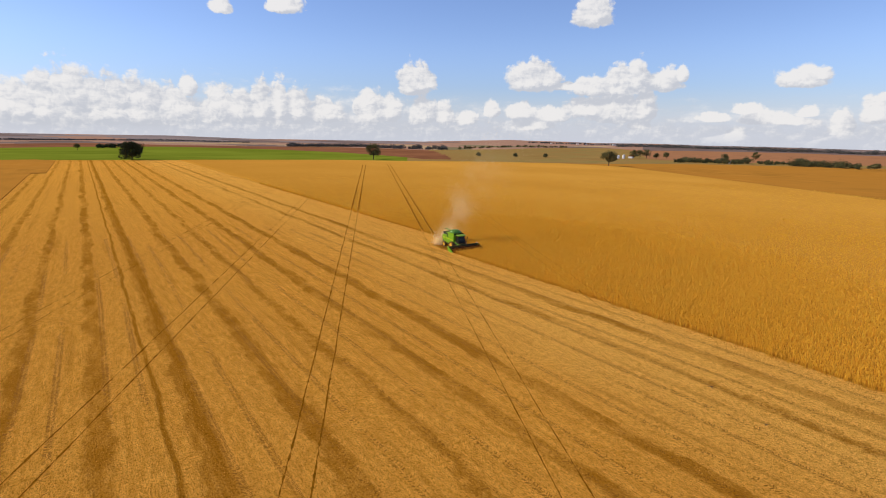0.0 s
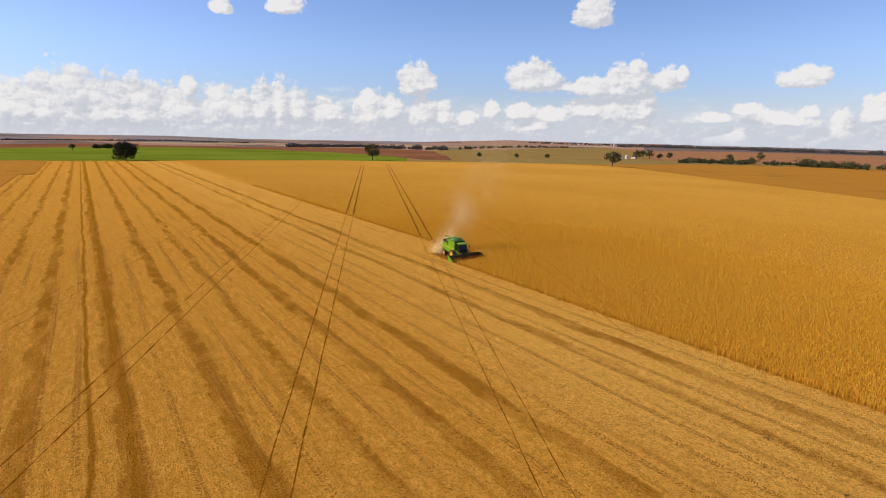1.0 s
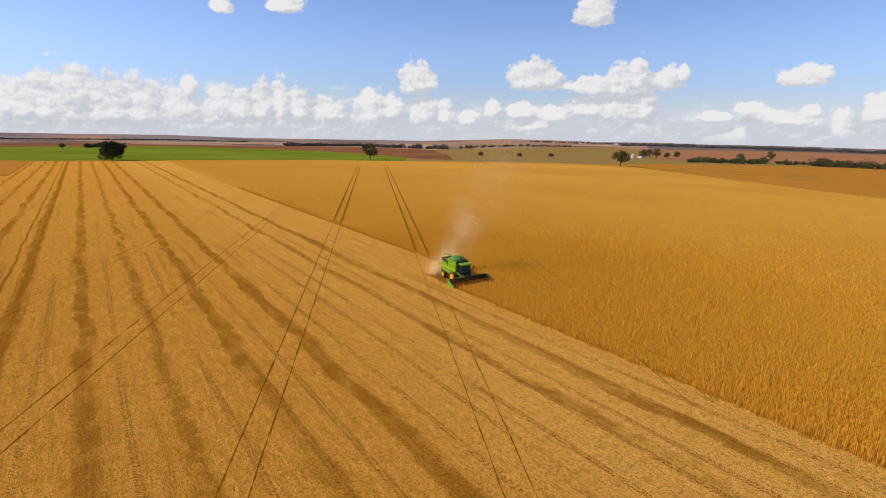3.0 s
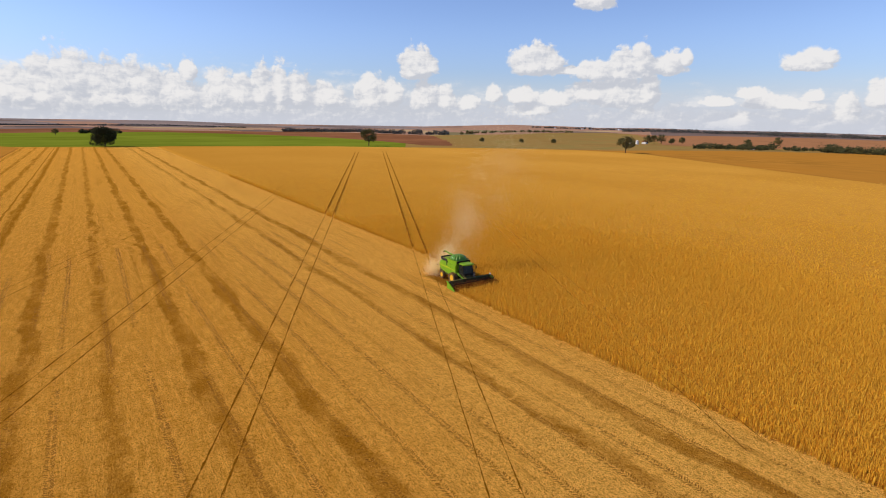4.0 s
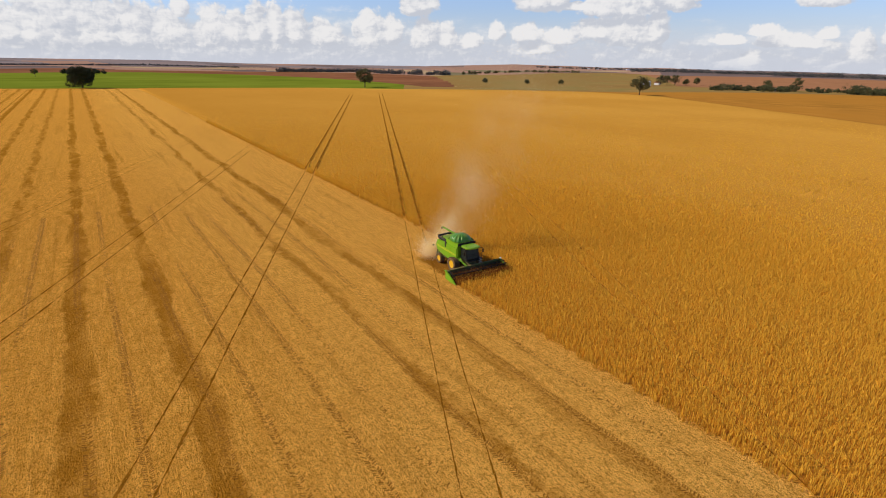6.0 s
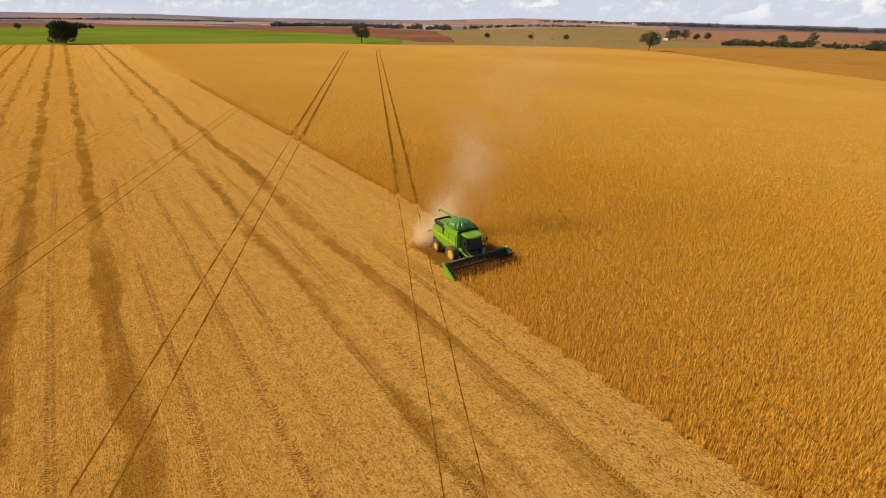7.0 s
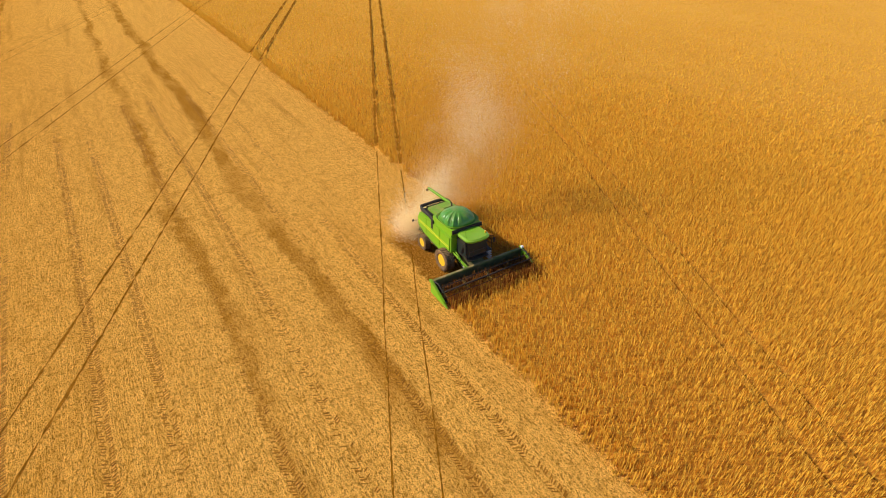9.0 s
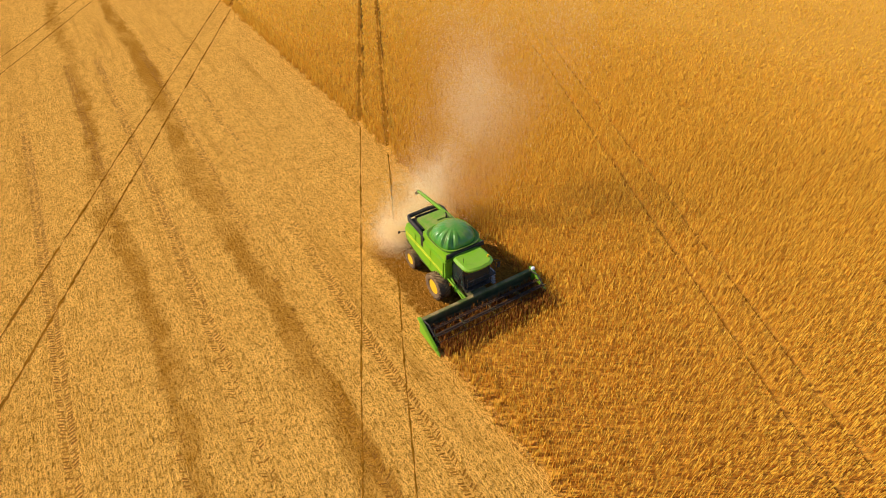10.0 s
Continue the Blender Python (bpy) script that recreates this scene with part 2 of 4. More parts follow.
    straw = s.mix(s.ramp(mottle, 0.3, 0.46, 0.35, 0.0), straw, (0.97, 0.51, 0.11))
    speck = s.noise(13.0, 3, 0.6, (1.0, 0.6, 1))
    straw = s.mix(s.ramp(speck, 0.54, 0.60, 0, 0.58), straw, (0.30, 0.12, 0.006))
    straw = s.mix(s.ramp(rows, 0.52, 0.7, 0, 0.35), straw, (0.36, 0.15, 0.012))
    chaff = s.mix(s.ramp(clod, 0.4, 0.65), (0.44, 0.178, 0.012), (0.25, 0.092, 0.005))
    lump = s.noise(2.6, 4, 0.7, (1.0, 0.75, 1))
    straw = s.mix(s.ramp(lump, 0.56, 0.70, 0, 0.42), straw, (0.38, 0.155, 0.010))
    ground_colour = s.mix(s.math("MINIMUM", s.math("MULTIPLY", band, 0.77), 0.92), straw, chaff)
    # the strip just cut, under and close behind the machine: a darker brown
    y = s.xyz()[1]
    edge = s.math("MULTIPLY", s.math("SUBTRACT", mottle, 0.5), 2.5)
    under_machine = s.math("MULTIPLY", s.ramp(s.math("ADD", x, edge), 77.0, 78.2), s.ramp(s.math("ADD", x, edge), 85.9, 86.9, 1.0, 0.0))
    under_machine = s.math("MULTIPLY", under_machine, s.ramp(s.math("ADD", y, edge), 122.5, 125.5, 0.85, 0.0))
    under_machine = s.math("MULTIPLY", under_machine, s.ramp(y, 111.5, 113.0))
    s.colour(s.mix(under_machine, ground_colour, s.mix(s.ramp(clod, 0.4, 0.62), (0.30, 0.112, 0.010), (0.17, 0.062, 0.005))))
    s.bump(s.math("ADD", s.math("ADD", clod, s.math("MULTIPLY", speck, 0.5)), s.math("ADD", s.math("MULTIPLY", rows, 0.4), lump)), 1.0, 0.34)
    return s.mat


def crop_material():
    """The closed top of ripe wheat."""
    s = Shader("ripe_wheat", 0.95, 0, 0.0)
    big = s.ramp(s.noise(0.012, 4, 0.55, (1, 0.6, 1)), 0.35, 0.65)
    fine = s.noise(2.6, 5, 0.7)
    grain = s.noise(0.9, 4, 0.65)
    c = s.mix(big, (0.59, 0.286, 0.042), (0.66, 0.334, 0.054))
    # a darker, redder tone at low x that fades out towards +x
    ripe = s.ramp(s.math("ADD", s.xyz()[0], s.math("MULTIPLY", s.noise(0.01, 3, 0.5), 120.0)), 130, 330, 0.75, 0.0)
    c = s.mix(ripe, c, (0.51, 0.232, 0.028))
    c = s.mix(s.ramp(fine, 0.45, 0.72, 0, 0.45), c, (0.36, 0.145, 0.010))
    c = s.mix(s.ramp(grain, 0.5, 0.75, 0, 0.35), c, (0.70, 0.38, 0.06))
    s.colour(c)
    s.bump(fine, 0.45, 0.15)
    return s.mat


def ear_material():
    s = Shader("wheat_ears", 0.8, 0, 0.1)
    r = s.island()
    big = s.ramp(s.noise(0.012, 4, 0.55, (1, 0.6, 1)), 0.35, 0.65)
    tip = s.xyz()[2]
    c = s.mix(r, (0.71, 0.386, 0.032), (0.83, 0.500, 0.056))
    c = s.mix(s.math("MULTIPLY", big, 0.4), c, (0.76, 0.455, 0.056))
    # blades are darker towards the ground, full colour from z = 0.6 up
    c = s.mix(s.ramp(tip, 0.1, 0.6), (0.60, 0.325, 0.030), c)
    s.colour(c)
    s.glow_through(c, 0.3)
    return s.mat


def plain_material(name, colour, rough=0.6, metal=0.0, vary=0.25, scale=3.0, spec=0.4, bump=0.0):
    s = Shader(name, rough, metal, spec)
    n = s.noise(scale, 5, 0.6)
    s.colour(s.mix(s.ramp(n, 0.35, 0.7), colour, tuple(c * (1 - vary) for c in colour)))
    if bump:
        s.bump(s.noise(scale * 6, 4, 0.6), 0.5, bump)
    return s.mat


def dusty_material(name, colour, rough, dust=0.45, metal=0.0):
    """Machine paint under a film of harvest dust that gathers on level faces and in blotches."""
    s = Shader(name, rough, metal, 0.3)
    n = s.noise(1.4, 5, 0.65)
    up = s.nodes.new("ShaderNodeSeparateXYZ")
    s.links.new(s.nodes.new("ShaderNodeNewGeometry").outputs["Normal"], up.inputs[0])
    level = s.ramp(up.outputs[2], 0.3, 0.95, 0.35, 1.0)
    film = s.math("MULTIPLY", s.math("MULTIPLY", s.ramp(n, 0.3, 0.75), level), dust)
    s.colour(s.mix(film, colour, (0.42, 0.26, 0.11)))
    s.rough(s.math("ADD", rough, s.math("MULTIPLY", film, 0.5)))
    return s.mat


def leaf_material(name, a, b):
    s = Shader(name, 0.8, 0, 0.08)
    s.colour(s.mix(s.island(), a, b))
    return s.mat


def dust_material():
    s = Shader("dust_motes", 1.0, 0, 0.0)
    s.colour((0.99, 0.84, 0.50))
    s.glow_through((0.99, 0.84, 0.50), 0.5)
    return s.mat


M = {
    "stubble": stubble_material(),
    "shaded_cut_straw": leaf_material("shaded_cut_wheat", (0.16, 0.045, 0.007), (0.46, 0.18, 0.028)),
    "crop": crop_material(),
    "ears": ear_material(),
    "straw": leaf_material("straw_stems", (0.58, 0.26, 0.032), (0.92, 0.472, 0.078)),
    "rut": plain_material("trodden_soil", (0.30, 0.118, 0.010), 0.95, 0, 0.5, 2.0, 0.0, 0.05),
    "second_crop": field_material("second_crop", (0.50, 0.225, 0.036), (0.44, 0.19, 0.027), 0.08, (1, 0.4, 1)),
    "green": field_material("green_crop", (0.180, 0.225, 0.020), (0.215, 0.252, 0.026), 0.02, (0.4, 1, 1)),
    "orangesoil": field_material("bare_orange_soil", (0.42, 0.20, 0.095), (0.36, 0.165, 0.075), 0.03, (1, 1, 1)),
    "olive": field_material("dry_pasture", (0.36, 0.215, 0.068), (0.225, 0.195, 0.060), 0.03, (0.6, 1.6, 1), 0.011),
    "redsoil": field_material("ploughed_red_soil", (0.25, 0.105, 0.05), (0.30, 0.13, 0.06), 0.03, (1, 1, 1)),
    # far land from here to the hills: distance haze is mixed into these colours
    "pinksoil": field_material("hazed_bare_fields", (0.44, 0.255, 0.17), (0.34, 0.21, 0.15), 0.008, (1, 2, 1), 0.003),
    "greygreen": field_material("hazed_pasture", (0.25, 0.21, 0.11), (0.20, 0.19, 0.10), 0.006, (1, 2, 1), 0.003),
    "straw_far": field_material("hazed_stubble", (0.52, 0.36, 0.20), (0.44, 0.31, 0.18), 0.01, (1, 2, 1), 0.004),
    "dusk": field_material("hazed_fallow", (0.19, 0.14, 0.125), (0.25, 0.18, 0.15), 0.006, (1, 2, 1), 0.003),
    "hills": field_material("hazed_hills", (0.26, 0.22, 0.21), (0.34, 0.24, 0.20), 0.004, (1, 2, 1), 0.002),
    "bark": plain_material("bark", (0.10, 0.07, 0.045), 0.95, 0, 0.4, 2.0, 0.1),
    "leaf_dark": leaf_material("dark_leaves", (0.022, 0.028, 0.012), (0.06, 0.068, 0.028)),
    "leaf_olive": leaf_material("olive_leaves", (0.080, 0.076, 0.030), (0.185, 0.16, 0.062)),
    "leaf_hedge": leaf_material("hedge_leaves", (0.045, 0.050, 0.022), (0.115, 0.108, 0.045)),
    # distant leaves, greyed and lightened to carry the haze in their colour
    "leaf_hazed": leaf_material("hazed_wood_leaves", (0.09, 0.09, 0.088), (0.15, 0.135, 0.115)),
    "whitewash": plain_material("pale_metal", (0.75, 0.74, 0.72), 0.6, 0, 0.1, 0.3),
    "green_paint": dusty_material("green_paint", (0.17, 0.36, 0.010), 0.35, 0.2),
    "dark_green": dusty_material("dark_green_paint", (0.040, 0.058, 0.011), 0.7, 0.65),
    "yellow": dusty_material("yellow_paint", (0.74, 0.42, 0.012), 0.5, 0.3),
    "stripe": dusty_material("stripe_paint", (0.62, 0.58, 0.03), 0.5, 0.2),
    "rubber": dusty_material("tyre_rubber", (0.11, 0.060, 0.026), 0.85, 0.9),
    "black": dusty_material("black_steel", (0.016, 0.015, 0.012), 0.6, 0.14),
    "steel": dusty_material("worn_steel", (0.35, 0.33, 0.29), 0.45, 0.4, 0.8),
    "deck": dusty_material("dusty_green_deck", (0.13, 0.29, 0.012), 0.6, 0.6),
    "beam": dusty_material("dusty_header_paint", (0.07, 0.10, 0.014), 0.7, 0.8),
    "tarp": dusty_material("tank_cover", (0.060, 0.22, 0.022), 0.28, 0.3),
    "reel_steel": dusty_material("crop_worn_steel", (0.035, 0.016, 0.007), 0.9, 0.1),
    "dust": dust_material(),
    # soil pressed by tyres, with the shade inside the prints in its colour
    "pressed": leaf_material("print_shade_soil", (0.20, 0.075, 0.007), (0.42, 0.175, 0.018)),
}
glass = Shader("cab_glass", 0.08, 0, 0.15)
glass.colour((0.02, 0.025, 0.02))
M["glass"] = glass.mat

# ---- mesh helpers ----


def mesh_object(name, verts, faces, material, parent=None, smooth=False):
    me = bpy.data.meshes.new(name)
    me.from_pydata([tuple(map(float, v)) for v in verts], [], faces)
    me.materials.append(material)
    if smooth:
        me.polygons.foreach_set("use_smooth", [True] * len(me.polygons))
    ob = new(name, me)
    ob.parent = parent
    return ob


def soup(name, points, corners, material):
    """A mesh of many loose faces, all with the same number of corners. points: array (n, 3), face by face."""
    n = len(points)
    me = bpy.data.meshes.new(name)
    me.vertices.add(n)
    me.vertices.foreach_set("co", np.asarray(points, np.float32).ravel())
    me.loops.add(n)
    me.loops.foreach_set("vertex_index", np.arange(n, dtype=np.int32))
    me.polygons.add(n // corners)
    me.polygons.foreach_set("loop_start", np.arange(0, n, corners, dtype=np.int32))
    me.update(calc_edges=True)
    me.materials.append(material)
    return new(name, me)


def part(name, bm, material, parent, label="", smooth=False):
    """Links a bmesh as one mesh object under a thing or a part."""
    me = bpy.data.meshes.new(name)
    bmesh.ops.recalc_face_normals(bm, faces=bm.faces)
    bm.to_mesh(me)
    bm.free()
    me.materials.append(material)
    if smooth:
        me.polygons.foreach_set("use_smooth", [True] * len(me.polygons))
    ob = new(name, me)
    ob.parent = parent
    if label:
        ob["label"] = label
    return ob


def add_box(bm, x0, x1, y0, y1, z0, z1, bevel=0.0):
    r = bmesh.ops.create_cube(bm, size=1.0, matrix=Matrix.LocRotScale(((x0 + x1) / 2, (y0 + y1) / 2, (z0 + z1) / 2), None, (x1 - x0, y1 - y0, z1 - z0)))
    if bevel:
        edges = list({e for v in r["verts"] for e in v.link_edges})
        bmesh.ops.bevel(bm, geom=edges, offset=bevel, segments=2, affect="EDGES")
    return bm


def add_prism(bm, outline, x0, x1, bevel=0.0):
    """An outline of (y, z) corners pulled from x0 to x1."""
    a = [bm.verts.new((x0, y, z)) for y, z in outline]
    b = [bm.verts.new((x1, y, z)) for y, z in outline]
    n = len(outline)
    faces = [bm.faces.new(a), bm.faces.new(b[::-1])] + [bm.faces.new((a[i], b[i], b[(i + 1) % n], a[(i + 1) % n])) for i in range(n)]
    if bevel:
        bmesh.ops.bevel(bm, geom=list({e for f in faces for e in f.edges}), offset=bevel, segments=2, affect="EDGES")
    return bm


def add_tube(bm, points, radius, sides=8):
    pts = [Vector(p) for p in points]
    rings = []
    for i, p in enumerate(pts):
        d = (pts[min(i + 1, len(pts) - 1)] - pts[max(i - 1, 0)]).normalized()
        u = d.cross(Vector((0, 0, 1)) if abs(d.z) < 0.9 else Vector((1, 0, 0))).normalized()
        v = d.cross(u)
        r = radius[i] if isinstance(radius, (list, tuple)) else radius
        rings.append([bm.verts.new(p + r * (math.cos(2 * math.pi * k / sides) * u + math.sin(2 * math.pi * k / sides) * v)) for k in range(sides)])
    for a, b in zip(rings, rings[1:]):
        for k in range(sides):
            bm.faces.new((a[k], a[(k + 1) % sides], b[(k + 1) % sides], b[k]))
    bm.faces.new(rings[0][::-1])
    bm.faces.new(rings[-1])
    return bm


def add_lathe(bm, profile, centre, sides=32):
    """A profile of (x, radius) turned about the x axis through centre."""
    rings = []
    for x, r in profile:
        rings.append([bm.verts.new((centre[0] + x, centre[1] + r * math.cos(2 * math.pi * k / sides), centre[2] + r * math.sin(2 * math.pi * k / sides))) for k in range(sides)])
    for a, b in zip(rings, rings[1:]):
        for k in range(sides):
            bm.faces.new((a[k], a[(k + 1) % sides], b[(k + 1) % sides], b[k]))
    bm.faces.new(rings[0][::-1])
    bm.faces.new(rings[-1])
    return bm


def add_ring(bm, profile, centre, sides=32):
    """A closed profile of (x, radius) turned about the x axis: a tyre, open in the middle."""
    rings = []
    for x, r in profile:
        rings.append([bm.verts.new((centre[0] + x, centre[1] + r * math.cos(2 * math.pi * k / sides), centre[2] + r * math.sin(2 * math.pi * k / sides))) for k in range(sides)])
    for a, b in zip(rings, rings[1:] + rings[:1]):
        for k in range(sides):
            bm.faces.new((a[k], a[(k + 1) % sides], b[(k + 1) % sides], b[k]))
    return bm


def empty(name, m):
    ob = new(name)
    ob.matrix_basis = m
    return ob


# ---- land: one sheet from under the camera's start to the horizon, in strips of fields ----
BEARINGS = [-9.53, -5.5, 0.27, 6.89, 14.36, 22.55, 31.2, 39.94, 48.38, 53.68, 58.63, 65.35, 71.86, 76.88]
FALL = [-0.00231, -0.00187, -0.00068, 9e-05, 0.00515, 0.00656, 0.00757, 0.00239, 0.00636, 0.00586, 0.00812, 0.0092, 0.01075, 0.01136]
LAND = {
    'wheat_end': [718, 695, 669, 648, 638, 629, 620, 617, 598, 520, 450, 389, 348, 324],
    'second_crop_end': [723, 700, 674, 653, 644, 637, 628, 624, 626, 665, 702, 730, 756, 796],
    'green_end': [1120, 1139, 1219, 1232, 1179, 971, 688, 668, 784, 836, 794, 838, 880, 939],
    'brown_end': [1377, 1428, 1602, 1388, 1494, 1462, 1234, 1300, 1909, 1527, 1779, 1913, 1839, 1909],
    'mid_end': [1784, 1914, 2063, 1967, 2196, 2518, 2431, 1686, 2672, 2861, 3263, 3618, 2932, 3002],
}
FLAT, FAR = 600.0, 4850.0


def land_height(b, r):
    return -max(r - FLAT, 0.0) * float(np.interp(b, BEARINGS, FALL))


def on_land(b, r):
    """The point of the land at bearing b and range r from the start."""
    return Vector((r * math.sin(radians(b)), r * math.cos(radians(b)), land_height(b, r)))


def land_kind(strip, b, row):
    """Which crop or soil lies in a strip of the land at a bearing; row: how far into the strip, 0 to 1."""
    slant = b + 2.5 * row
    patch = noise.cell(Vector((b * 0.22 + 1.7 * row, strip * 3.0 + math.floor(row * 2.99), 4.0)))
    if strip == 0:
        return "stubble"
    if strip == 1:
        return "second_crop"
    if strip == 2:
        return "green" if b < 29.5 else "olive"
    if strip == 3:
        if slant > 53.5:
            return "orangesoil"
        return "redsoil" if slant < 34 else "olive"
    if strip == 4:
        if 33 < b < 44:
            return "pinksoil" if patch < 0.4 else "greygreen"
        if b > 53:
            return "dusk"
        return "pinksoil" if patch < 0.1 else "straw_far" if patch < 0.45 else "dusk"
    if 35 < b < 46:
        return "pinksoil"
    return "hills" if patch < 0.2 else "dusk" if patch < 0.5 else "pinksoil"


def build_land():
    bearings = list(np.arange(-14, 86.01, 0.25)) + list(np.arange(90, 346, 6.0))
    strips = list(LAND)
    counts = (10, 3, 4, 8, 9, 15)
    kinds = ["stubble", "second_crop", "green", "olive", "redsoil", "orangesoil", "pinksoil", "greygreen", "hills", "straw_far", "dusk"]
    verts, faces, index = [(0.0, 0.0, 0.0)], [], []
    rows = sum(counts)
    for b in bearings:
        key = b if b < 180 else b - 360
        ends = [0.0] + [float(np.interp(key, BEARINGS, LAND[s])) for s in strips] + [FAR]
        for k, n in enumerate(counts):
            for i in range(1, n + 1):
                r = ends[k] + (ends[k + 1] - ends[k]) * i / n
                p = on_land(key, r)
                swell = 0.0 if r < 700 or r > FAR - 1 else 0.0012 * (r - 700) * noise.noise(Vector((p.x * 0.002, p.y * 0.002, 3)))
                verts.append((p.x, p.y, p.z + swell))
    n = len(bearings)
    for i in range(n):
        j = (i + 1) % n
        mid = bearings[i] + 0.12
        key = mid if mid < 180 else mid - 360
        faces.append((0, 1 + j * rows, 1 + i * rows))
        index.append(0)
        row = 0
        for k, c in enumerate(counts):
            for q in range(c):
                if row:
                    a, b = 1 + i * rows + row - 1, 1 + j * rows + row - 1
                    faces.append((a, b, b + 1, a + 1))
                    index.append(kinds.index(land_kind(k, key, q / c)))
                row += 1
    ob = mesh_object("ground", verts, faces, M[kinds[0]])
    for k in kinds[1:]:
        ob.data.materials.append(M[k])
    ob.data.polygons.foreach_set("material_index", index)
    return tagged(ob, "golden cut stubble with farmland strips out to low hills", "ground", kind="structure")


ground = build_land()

# ---- standing wheat ----
CUT, PASS, COMBINE_Y = 77.0, 9.1, 112.2     # edge of the crop, width of one pass, where the header's tips stand
XC = CUT + PASS / 2                         # the combine's own line
# wheel ways of the sprayer: x where each crosses y = 100, and their common heading
WAY = math.tan(radians(90 - 64.2))
WAYS = [(39.4, 1), (42.3, 1), (65.4, 1), (68.4, 1), (13.0, 1), (15.9, 1), (-13.6, 0.7), (-10.6, 0.7), (92.0, 0.8), (95.0, 0.8)]


def crop_right(y):
    return np.interp(y, [-80, 105, 357, 429, 494, 534, 584, 610, 640], [254, 332, 452, 440, 373, 302, 242, 168, 86])


def crop_left(y):
    """The standing crop's edge: one pass further in behind the header."""
    return np.where(y > COMBINE_Y + 1.6, CUT + PASS, CUT)


def ragged(y, seed):
    return 0.25 * noise.noise(Vector((seed, y * 0.7, 0))) + 0.5 * noise.noise(Vector((seed, y * 0.06, 5)))


def fade(x, y, reach, soft):
    """1 beside the flight, falling to 0 at a distance."""
    return np.clip((reach + soft - np.hypot(x - 84, (y - 92) * 0.72)) / soft, 0, 1)


def build_crop_sheet():
    ys = sorted(list(np.arange(-60, 240, 1.5)) + list(np.arange(240, 637, 6.0)) + [COMBINE_Y + 1.6, COMBINE_Y + 1.61])
    us = np.concatenate([[0, 0.004], np.linspace(0.09, 1, 70) ** 1.8])
    verts, faces = [], []
    for y in ys:
        x0, x1 = float(crop_left(np.array(y))) + 0.5, float(crop_right(y))
        for k, u in enumerate(us):
            x = x0 + (1.3 if k == 1 else (x1 - x0) * u)
            z = 0.05 if k == len(us) - 1 else 0.0 if k == 0 else (0.30 if k < 2 else 0.66 - 0.16 * float(fade(x, y, 60, 110)) - 0.26 * float(fade(x, y, 30, 36))) + 0.06 * noise.noise(Vector((x * 0.8, y * 0.8, 1)))
            verts.append((x, y, z))
        verts.append((x1, y, -0.02))
    w = len(us) + 1
    for i in range(len(ys) - 1):
        for k in range(w - 1):
            a = i * w + k
            faces.append((a, a + 1, a + w + 1, a + w))
    ob = mesh_object("wheat_field", verts, faces, M["crop"], smooth=True)
    return tagged(ob, "ripe golden wheat standing uncut beside the stubble", "wheat", kind="stuff")


def tufts(name, x0, x1, y0, y1, step, height, width, blades, skip, material, seed, taper=False, lean=0.035, corners=4):
    """Loose upright blades, a few to a tuft, scattered on a jittered lattice: quads that narrow upwards, or ears that are broadest near the top."""
    rng = np.random.default_rng(seed)
    gx, gy = np.meshgrid(np.arange(x0, x1, step), np.arange(y0, y1, step))
    x = gx.ravel() + rng.uniform(-0.5, 0.5, gx.size) * step
    y = gy.ravel() + rng.uniform(-0.5, 0.5, gx.size) * step
    keep = skip(x, y, rng)
    x, y = x[keep], y[keep]
    pts = []
    swell = np.sin(x * 0.31 + 2.0 * np.sin(y * 0.11)) * np.sin(y * 0.23 + 1.7 * np.sin(x * 0.17))
    tall = rng.uniform(0.68, 1.14, len(x)) * (1 + 0.07 * swell)
    if taper:
        tall *= np.clip((x - np.where(y > COMBINE_Y + 1.3, CUT + PASS, CUT)) / 0.4 + 0.35, 0.4, 1)
    for b in range(blades):
        n = len(x)
        bx, by = x + rng.normal(0, width, n), y + rng.normal(0, width, n)
        a = rng.uniform(0, 2 * np.pi, n)
        w = width * rng.uniform(0.3, 0.6, n)
        h = height * tall * rng.uniform(0.85, 1.08, n)
        tx, ty = bx + rng.normal(0.02, lean, n), by + rng.normal(-0.02, lean, n)
        z = np.zeros(n)
        left = np.stack([bx - w * np.cos(a), by - w * np.sin(a), z], 1)
        right = np.stack([bx + w * np.cos(a), by + w * np.sin(a), z], 1)
        if corners == 3:
            p = np.stack([np.stack([bx, by, z], 1), np.stack([tx + w * np.cos(a), ty + w * np.sin(a), h], 1),
                          np.stack([tx - w * np.cos(a), ty - w * np.sin(a), h * 0.9], 1)], 1)
        else:
            p = np.stack([left, right, np.stack([tx + 0.5 * w * np.cos(a), ty + 0.5 * w * np.sin(a), h], 1),
                          np.stack([tx - 0.5 * w * np.cos(a), ty - 0.5 * w * np.sin(a), h * 0.97], 1)], 1)
        pts.append(p.reshape(-1, 3))
    return soup(name, np.concatenate(pts), corners, material)


def off_ways(x, y, gap):
    ok = np.ones(len(x), bool)
    for cross, strength in WAYS:
        if cross < 30:
            continue
        ok &= np.abs(x - cross - (y - 100) * WAY) > gap * (1.0 if cross < 90 else 0.62)
    return ok


def in_crop(x, y, rng):
    left = np.where(y > COMBINE_Y + 1.3, CUT + PASS, CUT)
    edge = left + 0.22 * np.sin(y * 0.9) * np.sin(y * 0.23) + 0.2 * np.sin(y * 2.7)
    return (x > edge) & (x < crop_right(y)) & off_ways(x, y, 0.34)


def crop_near(x, y, rng):
    return in_crop(x, y, rng) & (x > np.where(y > COMBINE_Y + 1.3, CUT + PASS, CUT) + 1.0) & (rng.uniform(0, 1, len(x)) < fade(x, y, 34, 36))


